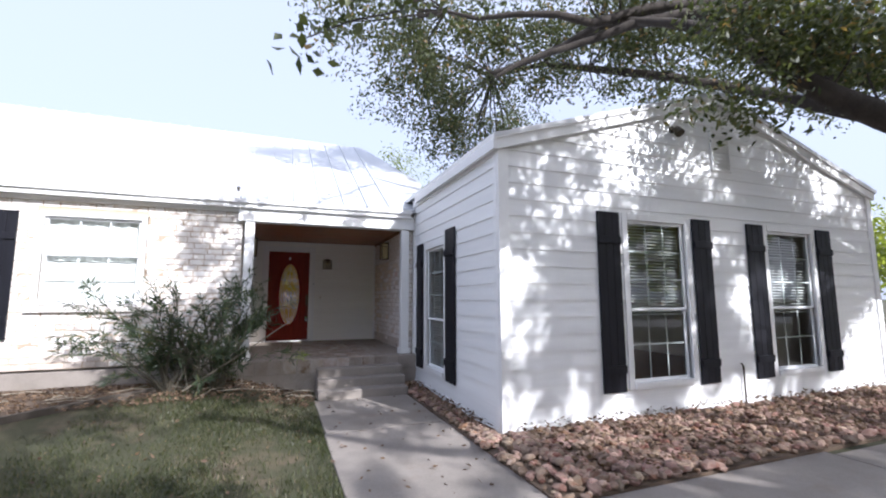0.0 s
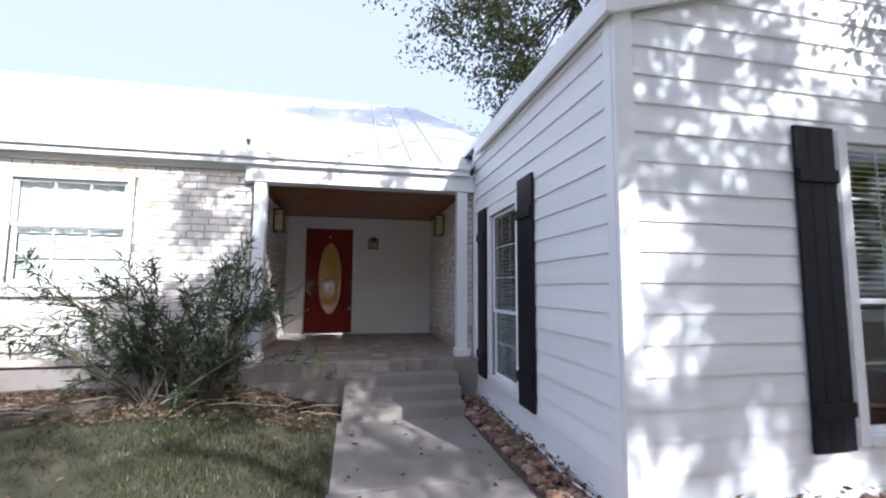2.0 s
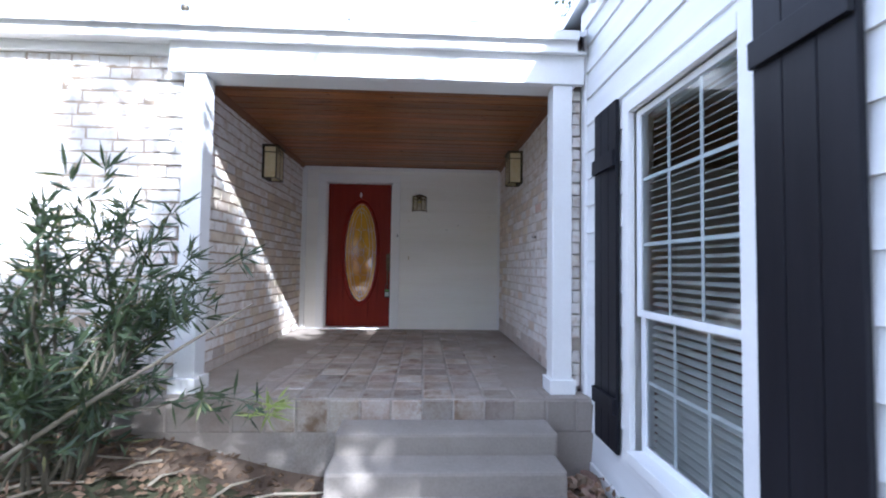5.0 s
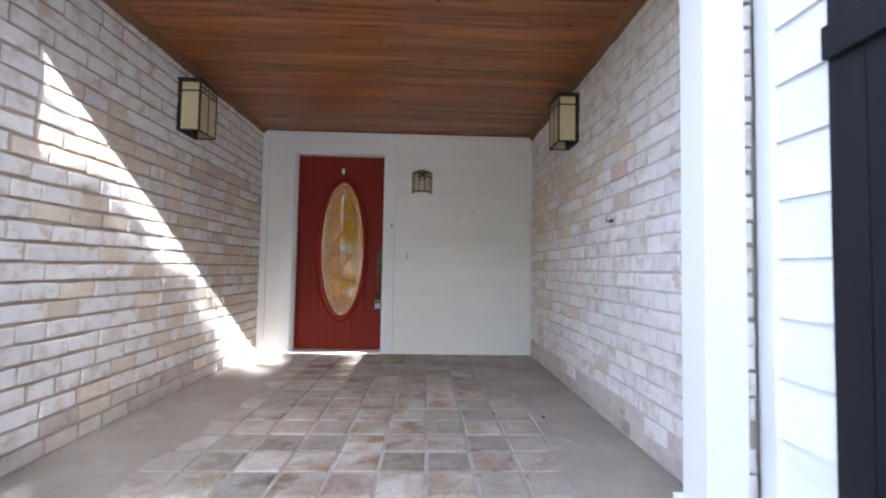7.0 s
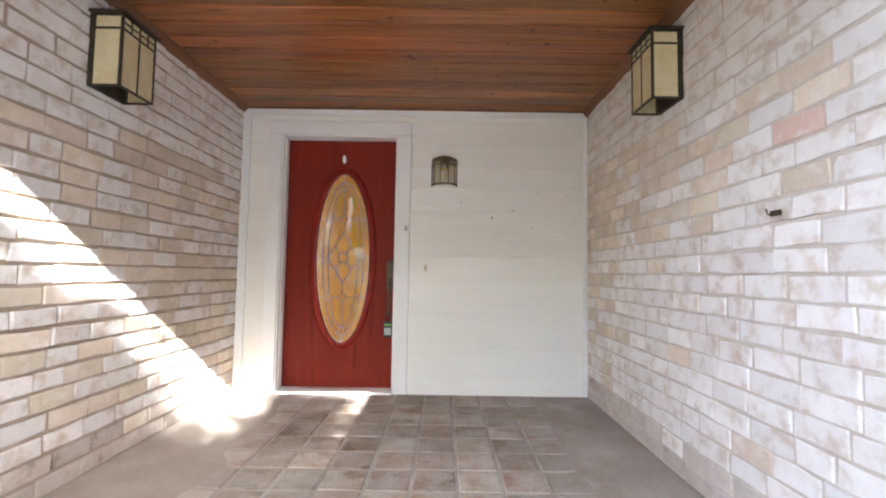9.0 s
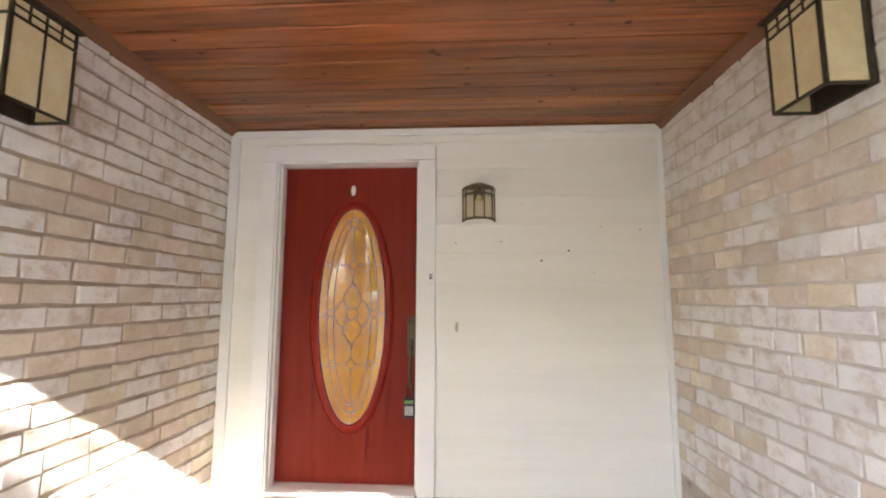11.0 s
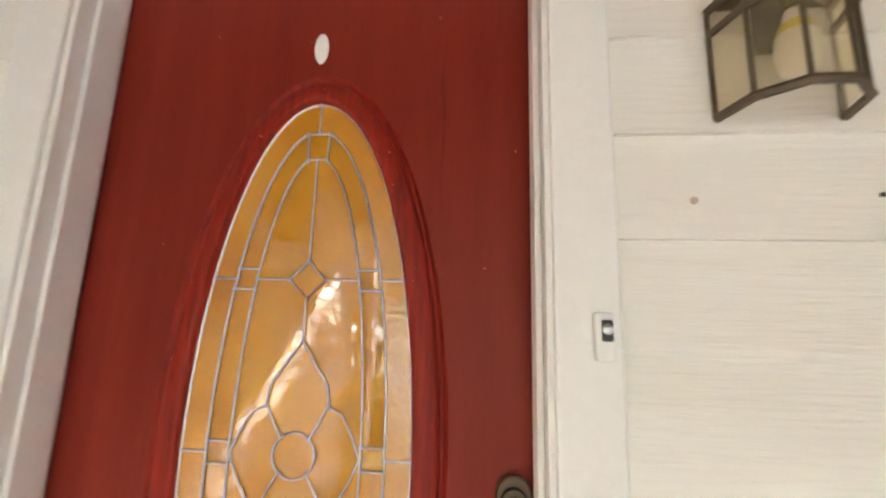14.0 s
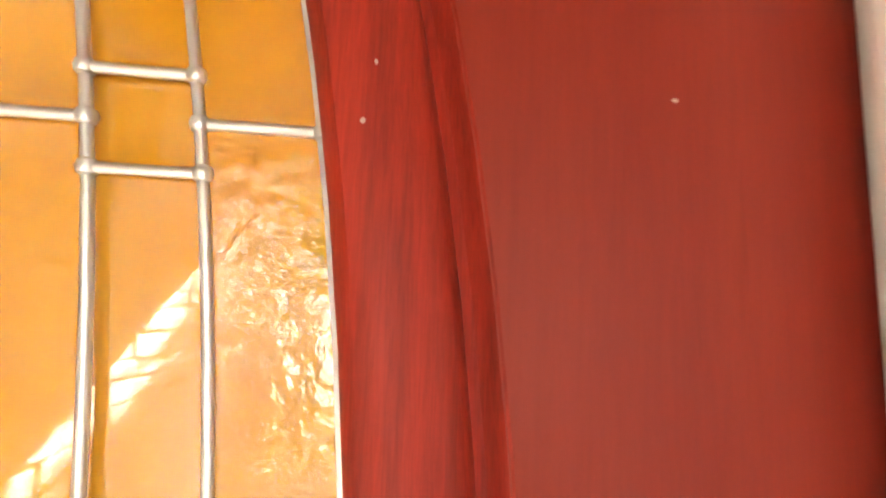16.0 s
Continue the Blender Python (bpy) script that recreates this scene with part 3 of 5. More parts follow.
AP = rake(5.72)
for s in (0, 1):
    xa = WX - 0.10 if s == 0 else WX1 + 0.10
    slope_box(xa, 2.70 - 0.031 + 0.10, 5.72, AP + 0.10, WY - 0.10, 8.0, 0.05, ROOF, "roof_plane", wroof)
    slope_box(WX - 0.06 if s == 0 else WX1 + 0.06, 2.70 - 0.055, 5.72, AP - 0.035, WY - 0.075, WY - 0.036, 0.165, WHITE, "rake_board", wroof)
    slope_box(WX - 0.09 if s == 0 else WX1 + 0.09, 2.70 + 0.055, 5.72, AP + 0.085, WY - 0.098, WY - 0.077, 0.055, WHITE, "rake_moulding", wroof)
part("fascia", MB().box(WX - 0.105, WY - 0.074, 2.645, WX - 0.060, FRONT - 0.35, 2.77, 0.006), WHITE, wroof)
part("soffit", MB().box(WX - 0.059, WY + 0.0, 2.72, WX - 0.034, FRONT - 0.35, 2.745), WHITE, wroof)

mroof = thing("roof_main", "pale standing seam metal roof, glaring in the sun", "roof", kind="structure")


def rz(y):
    return 2.55 + 0.60 * (y - EAVE_Y)


plan = [(-14.6, EAVE_Y - 0.03), (2.02, EAVE_Y - 0.03), (2.72, -1.6), (1.82, 1.2), (-14.6, 1.2)]
mb = MB()
mb.v = [(x, y, rz(y)) for x, y in plan] + [(x, y, rz(y) - 0.03) for x, y in plan]
mb.f = [(0, 1, 2, 3, 4), (9, 8, 7, 6, 5)] + [(i, (i + 5), (i + 1) % 5 + 5, (i + 1) % 5) for i in range(5)]
part("roof_plane", mb, ROOF, mroof)
mb = MB()
back = [(-14.6, 1.2, rz(1.2)), (1.82, 1.2, rz(1.2)), (4.5, 8.2, 2.6), (-14.6, 8.2, 2.6)]
mb.add(back + [(x, y, z - 0.05) for x, y, z in back], [(0, 1, 2, 3), (7, 6, 5, 4), (0, 4, 5, 1), (1, 5, 6, 2), (2, 6, 7, 3), (3, 7, 4, 0)])
mb.add([(2.72, -1.6, rz(-1.6) - 0.02), (4.5, 8.2, 2.6), (1.82, 1.2, rz(1.2))], [(0, 1, 2)])
part("roof_back", mb, ROOF, mroof)
for i in range(40):
    x = -14.2 + 0.405 * i
    ytop = 1.18 if x < 1.8 else -1.7
    n = Vector((0, -0.6, 1)).normalized() * 0.03
    p = [Vector((x + dx, y, rz(y))) for dx, y in ((-0.012, EAVE_Y - 0.02), (0.012, EAVE_Y - 0.02), (0.012, ytop), (-0.012, ytop))]
    part("seam", MB().hexa(p + [q + n for q in p]), ROOF, mroof)
part("fascia", MB().box(-14.4, EAVE_Y, EAVE_Z, WX - 0.11, EAVE_Y + 0.03, 2.53, 0.005), WHITE, mroof)
part("drip_edge", MB().box(-14.5, EAVE_Y - 0.036, 2.475, WX - 0.11, EAVE_Y - 0.0315, 2.542), WHITE, mroof)
part("soffit", MB().box(-14.4, EAVE_Y + 0.031, EAVE_Z + 0.012, WX - 0.04, FRONT + 0.03, EAVE_Z + 0.03), WHITE, mroof)
part("vent_cap", MB().lathe([(0.02, 0), (0.02, 0.06), (0.03, 0.065), (0.028, 0.09)], 10, (-0.9, -2.95, rz(-2.95) - 0.02)), BRONZE, mroof)

# ---- porch front: beam and posts ----
beam = thing("porch_beam", "white painted beam across the porch opening", "beam", kind="structure")
part("board", MB().box(-0.86, -3.19, 2.20, WX - 0.04, -3.15, EAVE_Z + 0.011, 0.004), WHITE, beam)
part("board", MB().box(PX0 + 0.001, -3.149, 2.20, PX1 - 0.001, -2.96, 2.225, 0.003), WHITE, beam)
part("board", MB().box(PX0 + 0.0, -2.985, 2.226, PX1 - 0.001, -2.955, CEIL + 0.06, 0.003), WHITE, beam)
FRW = MB().box(-14.0, FRONT - 0.05, 2.345, -0.861, FRONT + 0.02, EAVE_Z + 0.011, 0.004)
trimtop = thing("trim_frieze", "white frieze board under the eave", "trim", kind="structure", mb=FRW, mat=WHITE)
for x0, x1 in ((-0.757, -0.617), (1.828, 1.968)):
    post = thing("porch_post", "white painted square porch post with a plinth, chipped", "post", "porch posts")
    part("shaft", MB().box(x0, -3.172, 0.004, x1, -3.032, 2.198, 0.006), WHITE, post)
    part("plinth", MB().box(x0 - 0.022, -3.196, 0.002, x1 + 0.022, -3.008, 0.10, 0.005), WHITE, post)

# ---- porch ceiling ----
ce = MB()
rng_c = random.Random(3)
knots = MB()
y = -2.95
while y < PY1 - 0.01:
    y1 = min(y + 0.137, PY1)
    zb = CEIL + rng_c.uniform(-0.003, 0.001)
    for _ in range(rng_c.randrange(1, 5)):
        kx, ky, kr = rng_c.uniform(PX0 + 0.1, PX1 - 0.1), rng_c.uniform(y + 0.03, max(y + 0.031, y1 - 0.035)), rng_c.uniform(0.006, 0.013)
        knots.add([(kx + kr * 1.4 * math.cos(-q * 0.628) * rng_c.uniform(0.8, 1.1), ky + kr * math.sin(-q * 0.628), zb - 0.0007) for q in range(10)], [tuple(range(10))])
    ce.box(PX0 + 0.002, y + 0.002, zb, PX1 - 0.002, y1 - 0.004, CEIL + 0.02, 0.009)
    y += 0.137
ce.box(PX0, -2.95, CEIL + 0.021, PX1, PY1, CEIL + 0.05)
ceil_ob = thing("ceiling_porch", "varnished cedar plank porch ceiling with knots", "ceiling", kind="structure", mb=ce, mat=PLANK)
tagged(part("knots", knots, KNOT, ceil_ob), kind="stuff")
cv = thing("trim_ceiling", "brown wooden cove trim round the porch ceiling", "trim", kind="structure")
for x, s in ((PX0, 1), (PX1, -1)):
    pts = [(x + s * 0.002, -2.94), (x + s * 0.05, -2.94), (x + s * 0.05, PY1 - 0.005), (x + s * 0.002, PY1 - 0.005)]
    lo = [(a, b, CEIL - 0.055 if abs(a - x) < 0.01 else CEIL - 0.006) for a, b in pts]
    mbx = MB().hexa(lo + [(a, b, CEIL - 0.001) for a, b in pts])
    part("cove", mbx, DARKTRIM, cv)
part("cove", MB().box(PX0 + 0.052, PY1 - 0.03, CEIL - 0.014, PX1 - 0.052, PY1 - 0.005, CEIL - 0.002, 0.004), DARKTRIM, cv)
attic = MB().box(-14.0, FRONT + 0.21, 2.62, WX, 8.0, 2.66)
thing("ceiling_attic", "plain boarded attic floor", "ceiling", kind="structure", mb=attic, mat=ROOMWALL)
wc = MB().box(WX + 0.16, WY + 0.16, 2.66, WX1 - 0.16, 0.99, 2.69)
thing("ceiling_wing", "plain ceiling of the wing room", "ceiling", kind="structure", mb=wc, mat=ROOMWALL)
wf = MB().box(WX + 0.16, WY + 0.16, -0.5, WX1 - 0.16, 0.99, -0.46)
thing("floor_wing", "plain floor of the wing room", "floor", kind="structure", mb=wf, mat=DARKTRIM)

# ---- porch back wall ----
bw = MB()
DO = (-0.475, 0.475, -0.1, 2.068)
blocks(bw, PX0 - 0.02, PX1 + 0.02, -0.1, 2.6, [DO], lambda a, b, c, d: bw.box(a, PY1 + 0.004, c, b, PY1 + 0.2, d) if d > c else None)
wall_back = thing("wall_porch_back", "cream white lap siding round the entrance door", "wall", kind="structure", mb=bw, mat=SIDING_IN)
lap(wall_back, lambda a, o, z: (a, PY1 - o, z), 13, 0.0, 0.182, rect_spans(PX0 + 0.07, PX1 - 0.035, [(-0.575, 0.575, -1, 2.165)], CEIL - 0.06), SIDING_IN, 0.015)
part("corner_board", MB().box(PX0 + 0.003, PY1 - 0.028, 0.003, PX0 + 0.07, PY1 + 0.003, CEIL - 0.06, 0.004), WHITE, wall_back)
part("corner_board", MB().box(PX1 - 0.035, PY1 - 0.028, 0.003, PX1 - 0.003, PY1 + 0.003, CEIL - 0.06, 0.004), WHITE, wall_back)
part("frieze_board", MB().box(PX0 + 0.003, PY1 - 0.026, CEIL - 0.058, PX1 - 0.003, PY1 + 0.003, CEIL - 0.015, 0.003), WHITE, wall_back)
frame_d = thing("door_frame", "white painted door casing with worn jamb", "door frame", kind="structure")
part("casing", MB().box(-0.573, PY1 - 0.034, 0.003, -0.470, PY1 + 0.003, 2.062, 0.005), WHITE, frame_d)
part("casing", MB().box(0.470, PY1 - 0.034, 0.003, 0.573, PY1 + 0.003, 2.062, 0.005), WHITE, frame_d)
part("casing", MB().box(-0.573, PY1 - 0.034, 2.064, 0.573, PY1 + 0.003, 2.162, 0.005), WHITE, frame_d)
for s in (-1, 1):
    part("jamb", MB().box(min(s * 0.459, s * 0.48), PY1 - 0.022, 0.003, max(s * 0.459, s * 0.48), 0.06, 2.06, 0.003), WHITE, frame_d)
    part("stop", MB().box(min(s * 0.447, s * 0.4585), PY1 + 0.012, 0.02, max(s * 0.447, s * 0.4585), -0.012, 2.044, 0.003), WHITE, frame_d)
part("jamb", MB().box(-0.458, PY1 - 0.022, 2.051, 0.458, 0.06, 2.063, 0.003), WHITE, frame_d)
part("threshold", MB().box(-0.458, PY1 - 0.06, 0.002, 0.458, 0.05, 0.02, 0.006), WHITE, frame_d, "worn pale threshold")

part("scuff", MB().box(0.4575, -0.045, 1.42, 0.4588, -0.036, 1.445).box(0.4575, -0.034, 1.428, 0.4588, -0.030, 1.44), KNOT, frame_d, "small dark scuff")

# ---- entrance door ----
OX, OZ, OA, OB = 0.019, 1.07, 0.217, 0.692      # oval light: centre and half axes
door = thing("door_front", "closed red painted door with an oval leaded amber light", "door", kind="structure")


def oval(a, b, y, n=72):
    return [(OX + a * math.sin(2 * math.pi * i / n), y, OZ + b * math.cos(2 * math.pi * i / n)) for i in range(n)]


def ring(profile, n=72):
    """A moulding round the oval: (grow, y) pairs from outside to inside."""
    mb = MB()
    for g, yy in profile:
        mb.v += oval(OA + g, OB + g, yy, n)
    mb.f = [(i * n + j, (i + 1) * n + j, (i + 1) * n + (j + 1) % n, i * n + (j + 1) % n) for i in range(len(profile) - 1) for j in range(n)]
    return mb


dm = MB()
N = 72
hole = oval(OA + 0.064, OB + 0.064, 0.0, N)
outer = []
for i in range(N):
    a = 2 * math.pi * i / N
    s, c = math.sin(a), math.cos(a)
    k = min((0.456 - OX * (1 if s > 0 else -1)) / abs(s) if abs(s) > 1e-6 else 9, ((2.048 - OZ) if c > 0 else (OZ - 0.022)) / abs(c) if abs(c) > 1e-6 else 9)
    outer.append((OX + k * s, 0.0, OZ + k * c))
corners = [(0.456, 0, 2.048), (0.456, 0, 0.022), (-0.456, 0, 0.022), (-0.456, 0, 2.048)]
dm.v = hole + outer + corners
for i in range(N):
    j = (i + 1) % N
    dm.f.append((i, N + i, N + j, j))
    p, q = outer[i], outer[j]
    if abs(p[0] - q[0]) > 1e-6 and abs(p[2] - q[2]) > 1e-6:
        cidx = min(range(4), key=lambda t: (Vector(corners[t]) - (Vector(p) + Vector(q)) / 2).length)
        dm.f.append((N + i, 2 * N + cidx, N + j))
dm.box(-0.456, 0.030, 0.022, 0.456, 0.045, 2.048)
part("leaf", dm, RED, door)
part("moulding", ring([(0.066, -0.0006), (0.063, 0.0008), (0.0605, 0.005), (0.056, 0.007), (0.051, 0.005), (0.0485, -0.003), (0.045, -0.0085), (0.039, -0.0105), (0.030, -0.0135), (0.018, -0.017), (0.008, -0.016), (0.002, -0.010), (0.0, -0.002), (0.0, 0.012)]), RED2, door, "glossy red oval moulding with paint wear", smooth=True)
part("pane", MB().add(oval(OA + 0.002, OB + 0.002, 0.006), [tuple(range(71, -1, -1))]), AMBER, door, "amber leaded oval glass")
border = MB()
border.v = oval(OA + 0.001, OB + 0.001, 0.0018) + oval(0.168, 0.632, 0.0018)
border.f = [(j, 72 + j, 72 + (j + 1) % 72, (j + 1) % 72) for j in range(72)]
part("border_pane", border, AMBER_ROUGH, door, "hammered amber border glass")
part("gasket", ring([(0.0005, -0.0015), (-0.0022, -0.0005), (-0.0022, 0.005)]), LEAD, door, "thin metal edge")

CY = 0.001


def came(pts, r=0.0023, name="came"):
    mb = MB().tube([(OX + x, CY, z) for x, z in pts], r, 10)
    for x, z in (pts[0], pts[-1]):
        mb.lathe([(0.001, -0.004), (0.0034, -0.0025), (0.0040, 0), (0.0034, 0.0025), (0.001, 0.004)], 10, (OX + x, CY, z))
    part(name, mb, LEAD, door, smooth=True)


def arc_x(z, a, b):
    return a * math.sqrt(max(0.0, 1 - ((z - OZ) / b) ** 2))


for a, b in ((0.168, 0.632), (0.124, 0.575)):
    for s in (-1, 1):
        top = b * 0.985
        came([(s * arc_x(OZ + t * top, a, b), OZ + t * top) for t in [math.sin(math.pi * i / 40 - math.pi / 2) for i in range(41)]])
for sgn in (1, -1):
    def zz(v):
        return OZ + sgn * v
    came([(0, zz(OB)), (0, zz(0.632))])
    came([(-0.022, zz(0.626)), (-0.02, zz(0.566))])
    came([(0.022, zz(0.626)), (0.02, zz(0.566))])
    came([(-0.022, zz(0.626)), (0.022, zz(0.626))])
    came([(-0.02, zz(0.570)), (0.02, zz(0.570))])
    came([(0, zz(0.570)), (0, zz(0.359))])
    came([(0, zz(0.359)), (0.036, zz(0.322)), (0, zz(0.285)), (-0.036, zz(0.322)), (0, zz(0.359))])
    came([(0, zz(0.285)), (0, zz(0.205))])
    for s in (-1, 1):
        xi, xo = arc_x(zz(0.322), 0.124, 0.575), arc_x(zz(0.322), 0.168, 0.632)
        came([(s * 0.036, zz(0.322)), (s * xi, zz(0.322))])
        came([(s * xo, zz(0.322)), (s * arc_x(zz(0.322), OA, OB), zz(0.322))])
        for v in (0.342, 0.302):
            came([(s * arc_x(zz(v), 0.124, 0.575), zz(v)), (s * arc_x(zz(v), 0.168, 0.632), zz(v))])
        came([(0, zz(0.205)), (s * 0.028, zz(0.165)), (s * 0.055, zz(0.125)), (s * 0.060, zz(0.090)), (s * 0.040, zz(0.052)), (s * 0.026, zz(0.030))])
for s in (-1, 1):
    came([(s * 0.060, OZ + 0.085), (s * 0.085, OZ + 0.075), (s * 0.108, OZ + 0.035), (s * 0.122, OZ), (s * 0.108, OZ - 0.035), (s * 0.085, OZ - 0.075), (s * 0.060, OZ - 0.085)])
    for v in (0.02, -0.02):
        came([(s * arc_x(OZ + v, 0.124, 0.575), OZ + v), (s * arc_x(OZ + v, 0.168, 0.632), OZ + v)])
    came([(s * 0.168, OZ), (s * OA, OZ)])
came([(0.040 * math.cos(2 * math.pi * i / 24), OZ + 0.040 * math.sin(2 * math.pi * i / 24)) for i in range(25)])

# hardware on the door
def ellipse_plate(rx, rz_, y0, y1, n=24):
    mb = MB()
    for r, yy in ((1.0, y0), (1.0, y1 + 0.002), (0.8, y1)):
        mb.v += [(rx * r * math.sin(2 * math.pi * i / n), yy, rz_ * r * math.cos(2 * math.pi * i / n)) for i in range(n)]
    mb.f = [(k * n + j, (k + 1) * n + j, (k + 1) * n + (j + 1) % n, k * n + (j + 1) % n) for k in range(2) for j in range(n)] + [tuple(2 * n + j for j in range(n))]
    return mb


part("knocker_scar", ellipse_plate(0.016, 0.036, 0.0, -0.003), WHITE, door, "small pale oval where a knocker was", smooth=True, m=pose(0.008, -0.0005, 1.893))
def stadium_plate(w, z0, z1, d, n=12):
    """An upright plate with round ends and a chamfered face, -y outwards."""
    mb = MB()
    r = w / 2
    arc = [math.pi * i / n for i in range(n + 1)]
    for g, yy in ((0, 0.0), (0, -d + 0.003), (0.003, -d)):
        mb.v += [((r - g) * math.cos(a), yy, z1 - r + (r - g) * math.sin(a)) for a in arc] + [(-(r - g) * math.cos(a), yy, z0 + r - (r - g) * math.sin(a)) for a in arc]
    k = 2 * (n + 1)
    mb.f = [(i * k + j, i * k + (j + 1) % k, (i + 1) * k + (j + 1) % k, (i + 1) * k + j) for i in range(2) for j in range(k)] + [tuple(2 * k + j for j in range(k))]
    return mb


hs = part("handle_plate", stadium_plate(0.062, 0.80, 1.062, 0.013), HANDLE, door, "dark bronze handle set", smooth=True, m=pose(0.415, -0.001, 0))
part("keyway", MB().lathe([(0.016, 0), (0.016, 0.006), (0.011, 0.009)], 16), BRONZE, hs, "dark thumb piece", smooth=True, m=pose(0, -0.012, 0.90, 90, 0, 0))
part("deadbolt", MB().lathe([(0.022, 0), (0.022, 0.012), (0.014, 0.016), (0.012, 0.022)], 16), AGED, hs, "worn brass lock cylinder", smooth=True, m=pose(0, -0.012, 1.022, 90, 0, 0))
part("grip", MB().tube([(0.0, -0.009, 0.87), (0.0, -0.049, 0.85), (-0.003, -0.061, 0.76), (-0.005, -0.054, 0.67), (-0.005, -0.011, 0.62)], [0.008, 0.010, 0.012, 0.010, 0.009], 10), HANDLE, hs, smooth=True)
lock = thing("lock_box", "black combination key safe hanging on the door handle", "lock")
part("body", MB().box(0.372, -0.062, 0.435, 0.442, -0.022, 0.555, 0.008), BLACKPLASTIC, lock)
part("shackle", MB().tube([(0.387, -0.04, 0.55), (0.387, -0.04, 0.61), (0.395, -0.04, 0.635), (0.419, -0.04, 0.635), (0.427, -0.04, 0.61), (0.427, -0.04, 0.55)], 0.005, 8), BLACKPLASTIC, lock, smooth=True)
part("label_strip", MB().box(0.38, -0.0645, 0.525, 0.434, -0.0615, 0.545, 0.001), LIMEPLASTIC, lock, "green strip")
for i in range(4):
    part("dial", MB().box(0.382 + 0.0135 * i, -0.067, 0.455, 0.392 + 0.0135 * i, -0.0615, 0.512, 0.002), CHROME, lock, "steel number dial")

# chips in the red paint
CHIP = surf("bare_primer", (0.40, 0.27, 0.23), (0.50, 0.38, 0.33), 20, 90, 0.7, 0.0)
chips = MB()
rng_d = random.Random(21)
for _ in range(46):
    a = rng_d.uniform(0, 2 * math.pi)
    if rng_d.random() < 0.6:
        g, yy = rng_d.choice(((0.042, -0.0102), (0.035, -0.0125), (0.026, -0.0155), (0.018, -0.0176)))
        x, z = OX + (OA + g) * math.sin(a), OZ + (OB + g) * math.cos(a)
    else:
        x, z, yy = rng_d.uniform(-0.43, 0.43), rng_d.uniform(0.1, 2.0), -0.0006
        if ((x - OX) / (OA + 0.08)) ** 2 + ((z - OZ) / (OB + 0.08)) ** 2 < 1:
            continue
    r = rng_d.uniform(0.0004, 0.0013)
    t = rng_d.uniform(0, 3)
    chips.add([(x + r * k * math.cos(b) * math.cos(t) - r * math.sin(b) * math.sin(t), yy, z + r * k * math.cos(b) * math.sin(t) + r * math.sin(b) * math.cos(t)) for k in (rng_d.uniform(1, 3),) for b in (2 * math.pi * q / 7 for q in range(7))], [tuple(range(7))])
tagged(part("paint_chips", chips, CHIP, door, "small pale chips in the paint"), kind="stuff")


# ---- windows ----
def window(name, label, w, h, rail, m, rows_up, rows_low, cols=3, cased=0.085, sill=True, screen=False):
    """A double-hung window in local space: x across, z up from its outer casing's corner, -y outwards."""
    wi = thing(name, label, "window", kind="structure", m=m)
    c = cased
    part("casing", MB().box(0, -0.034, 0, c, 0.0, h, 0.004), WHITE, wi)
    part("casing", MB().box(w - c, -0.034, 0, w, 0.0, h, 0.004), WHITE, wi)
    part("casing", MB().box(c + 0.001, -0.036, h - c, w - c - 0.001, 0.0, h, 0.004), WHITE, wi)
    if sill:
        part("window_sill", MB().box(c + 0.001, -0.055, 0, w - c - 0.001, 0.05, c * 0.8, 0.006), WHITE, wi)
    lo, hi, x0, x1 = c * 0.8, h - c, c, w - c
    s = 0.045
    for nm, z0, z1, y0, rows in (("sash_upper", rail, hi, 0.012, rows_up), ("sash_lower", lo, rail + 0.03, 0.034, rows_low)):
        sa = MB()
        sa.box(x0, y0, z0, x0 + s, y0 + 0.03, z1, 0.003).box(x1 - s, y0, z0, x1, y0 + 0.03, z1, 0.003)
        sa.box(x0 + s, y0, z0, x1 - s, y0 + 0.03, z0 + s * 0.8, 0.003).box(x0 + s, y0, z1 - s * 0.8, x1 - s, y0 + 0.03, z1, 0.003)
        sash = part(nm, sa, VINYL, wi)
        gx0, gx1, gz0, gz1 = x0 + s, x1 - s, z0 + s * 0.8, z1 - s * 0.8
        pane = part("pane", MB().add([(gx0 - 0.004, y0 + 0.012, gz0 - 0.004), (gx1 + 0.004, y0 + 0.012, gz0 - 0.004), (gx1 + 0.004, y0 + 0.012, gz1 + 0.004), (gx0 - 0.004, y0 + 0.012, gz1 + 0.004)], [(0, 1, 2, 3)]), GLASS, sash)
        pane.visible_shadow = False
        for i in range(1, cols):
            x = gx0 + (gx1 - gx0) * i / cols
            part("muntin", MB().box(x - 0.010, y0 + 0.0135, gz0, x + 0.010, y0 + 0.0195, gz1, 0.002), VINYL, sash)
        for i in range(1, rows):
            z = gz0 + (gz1 - gz0) * i / rows
            part("muntin", MB().box(gx0, y0 + 0.0145, z - 0.010, gx1, y0 + 0.019, z + 0.010, 0.002), VINYL, sash)
    return wi


slat_mesh = {}


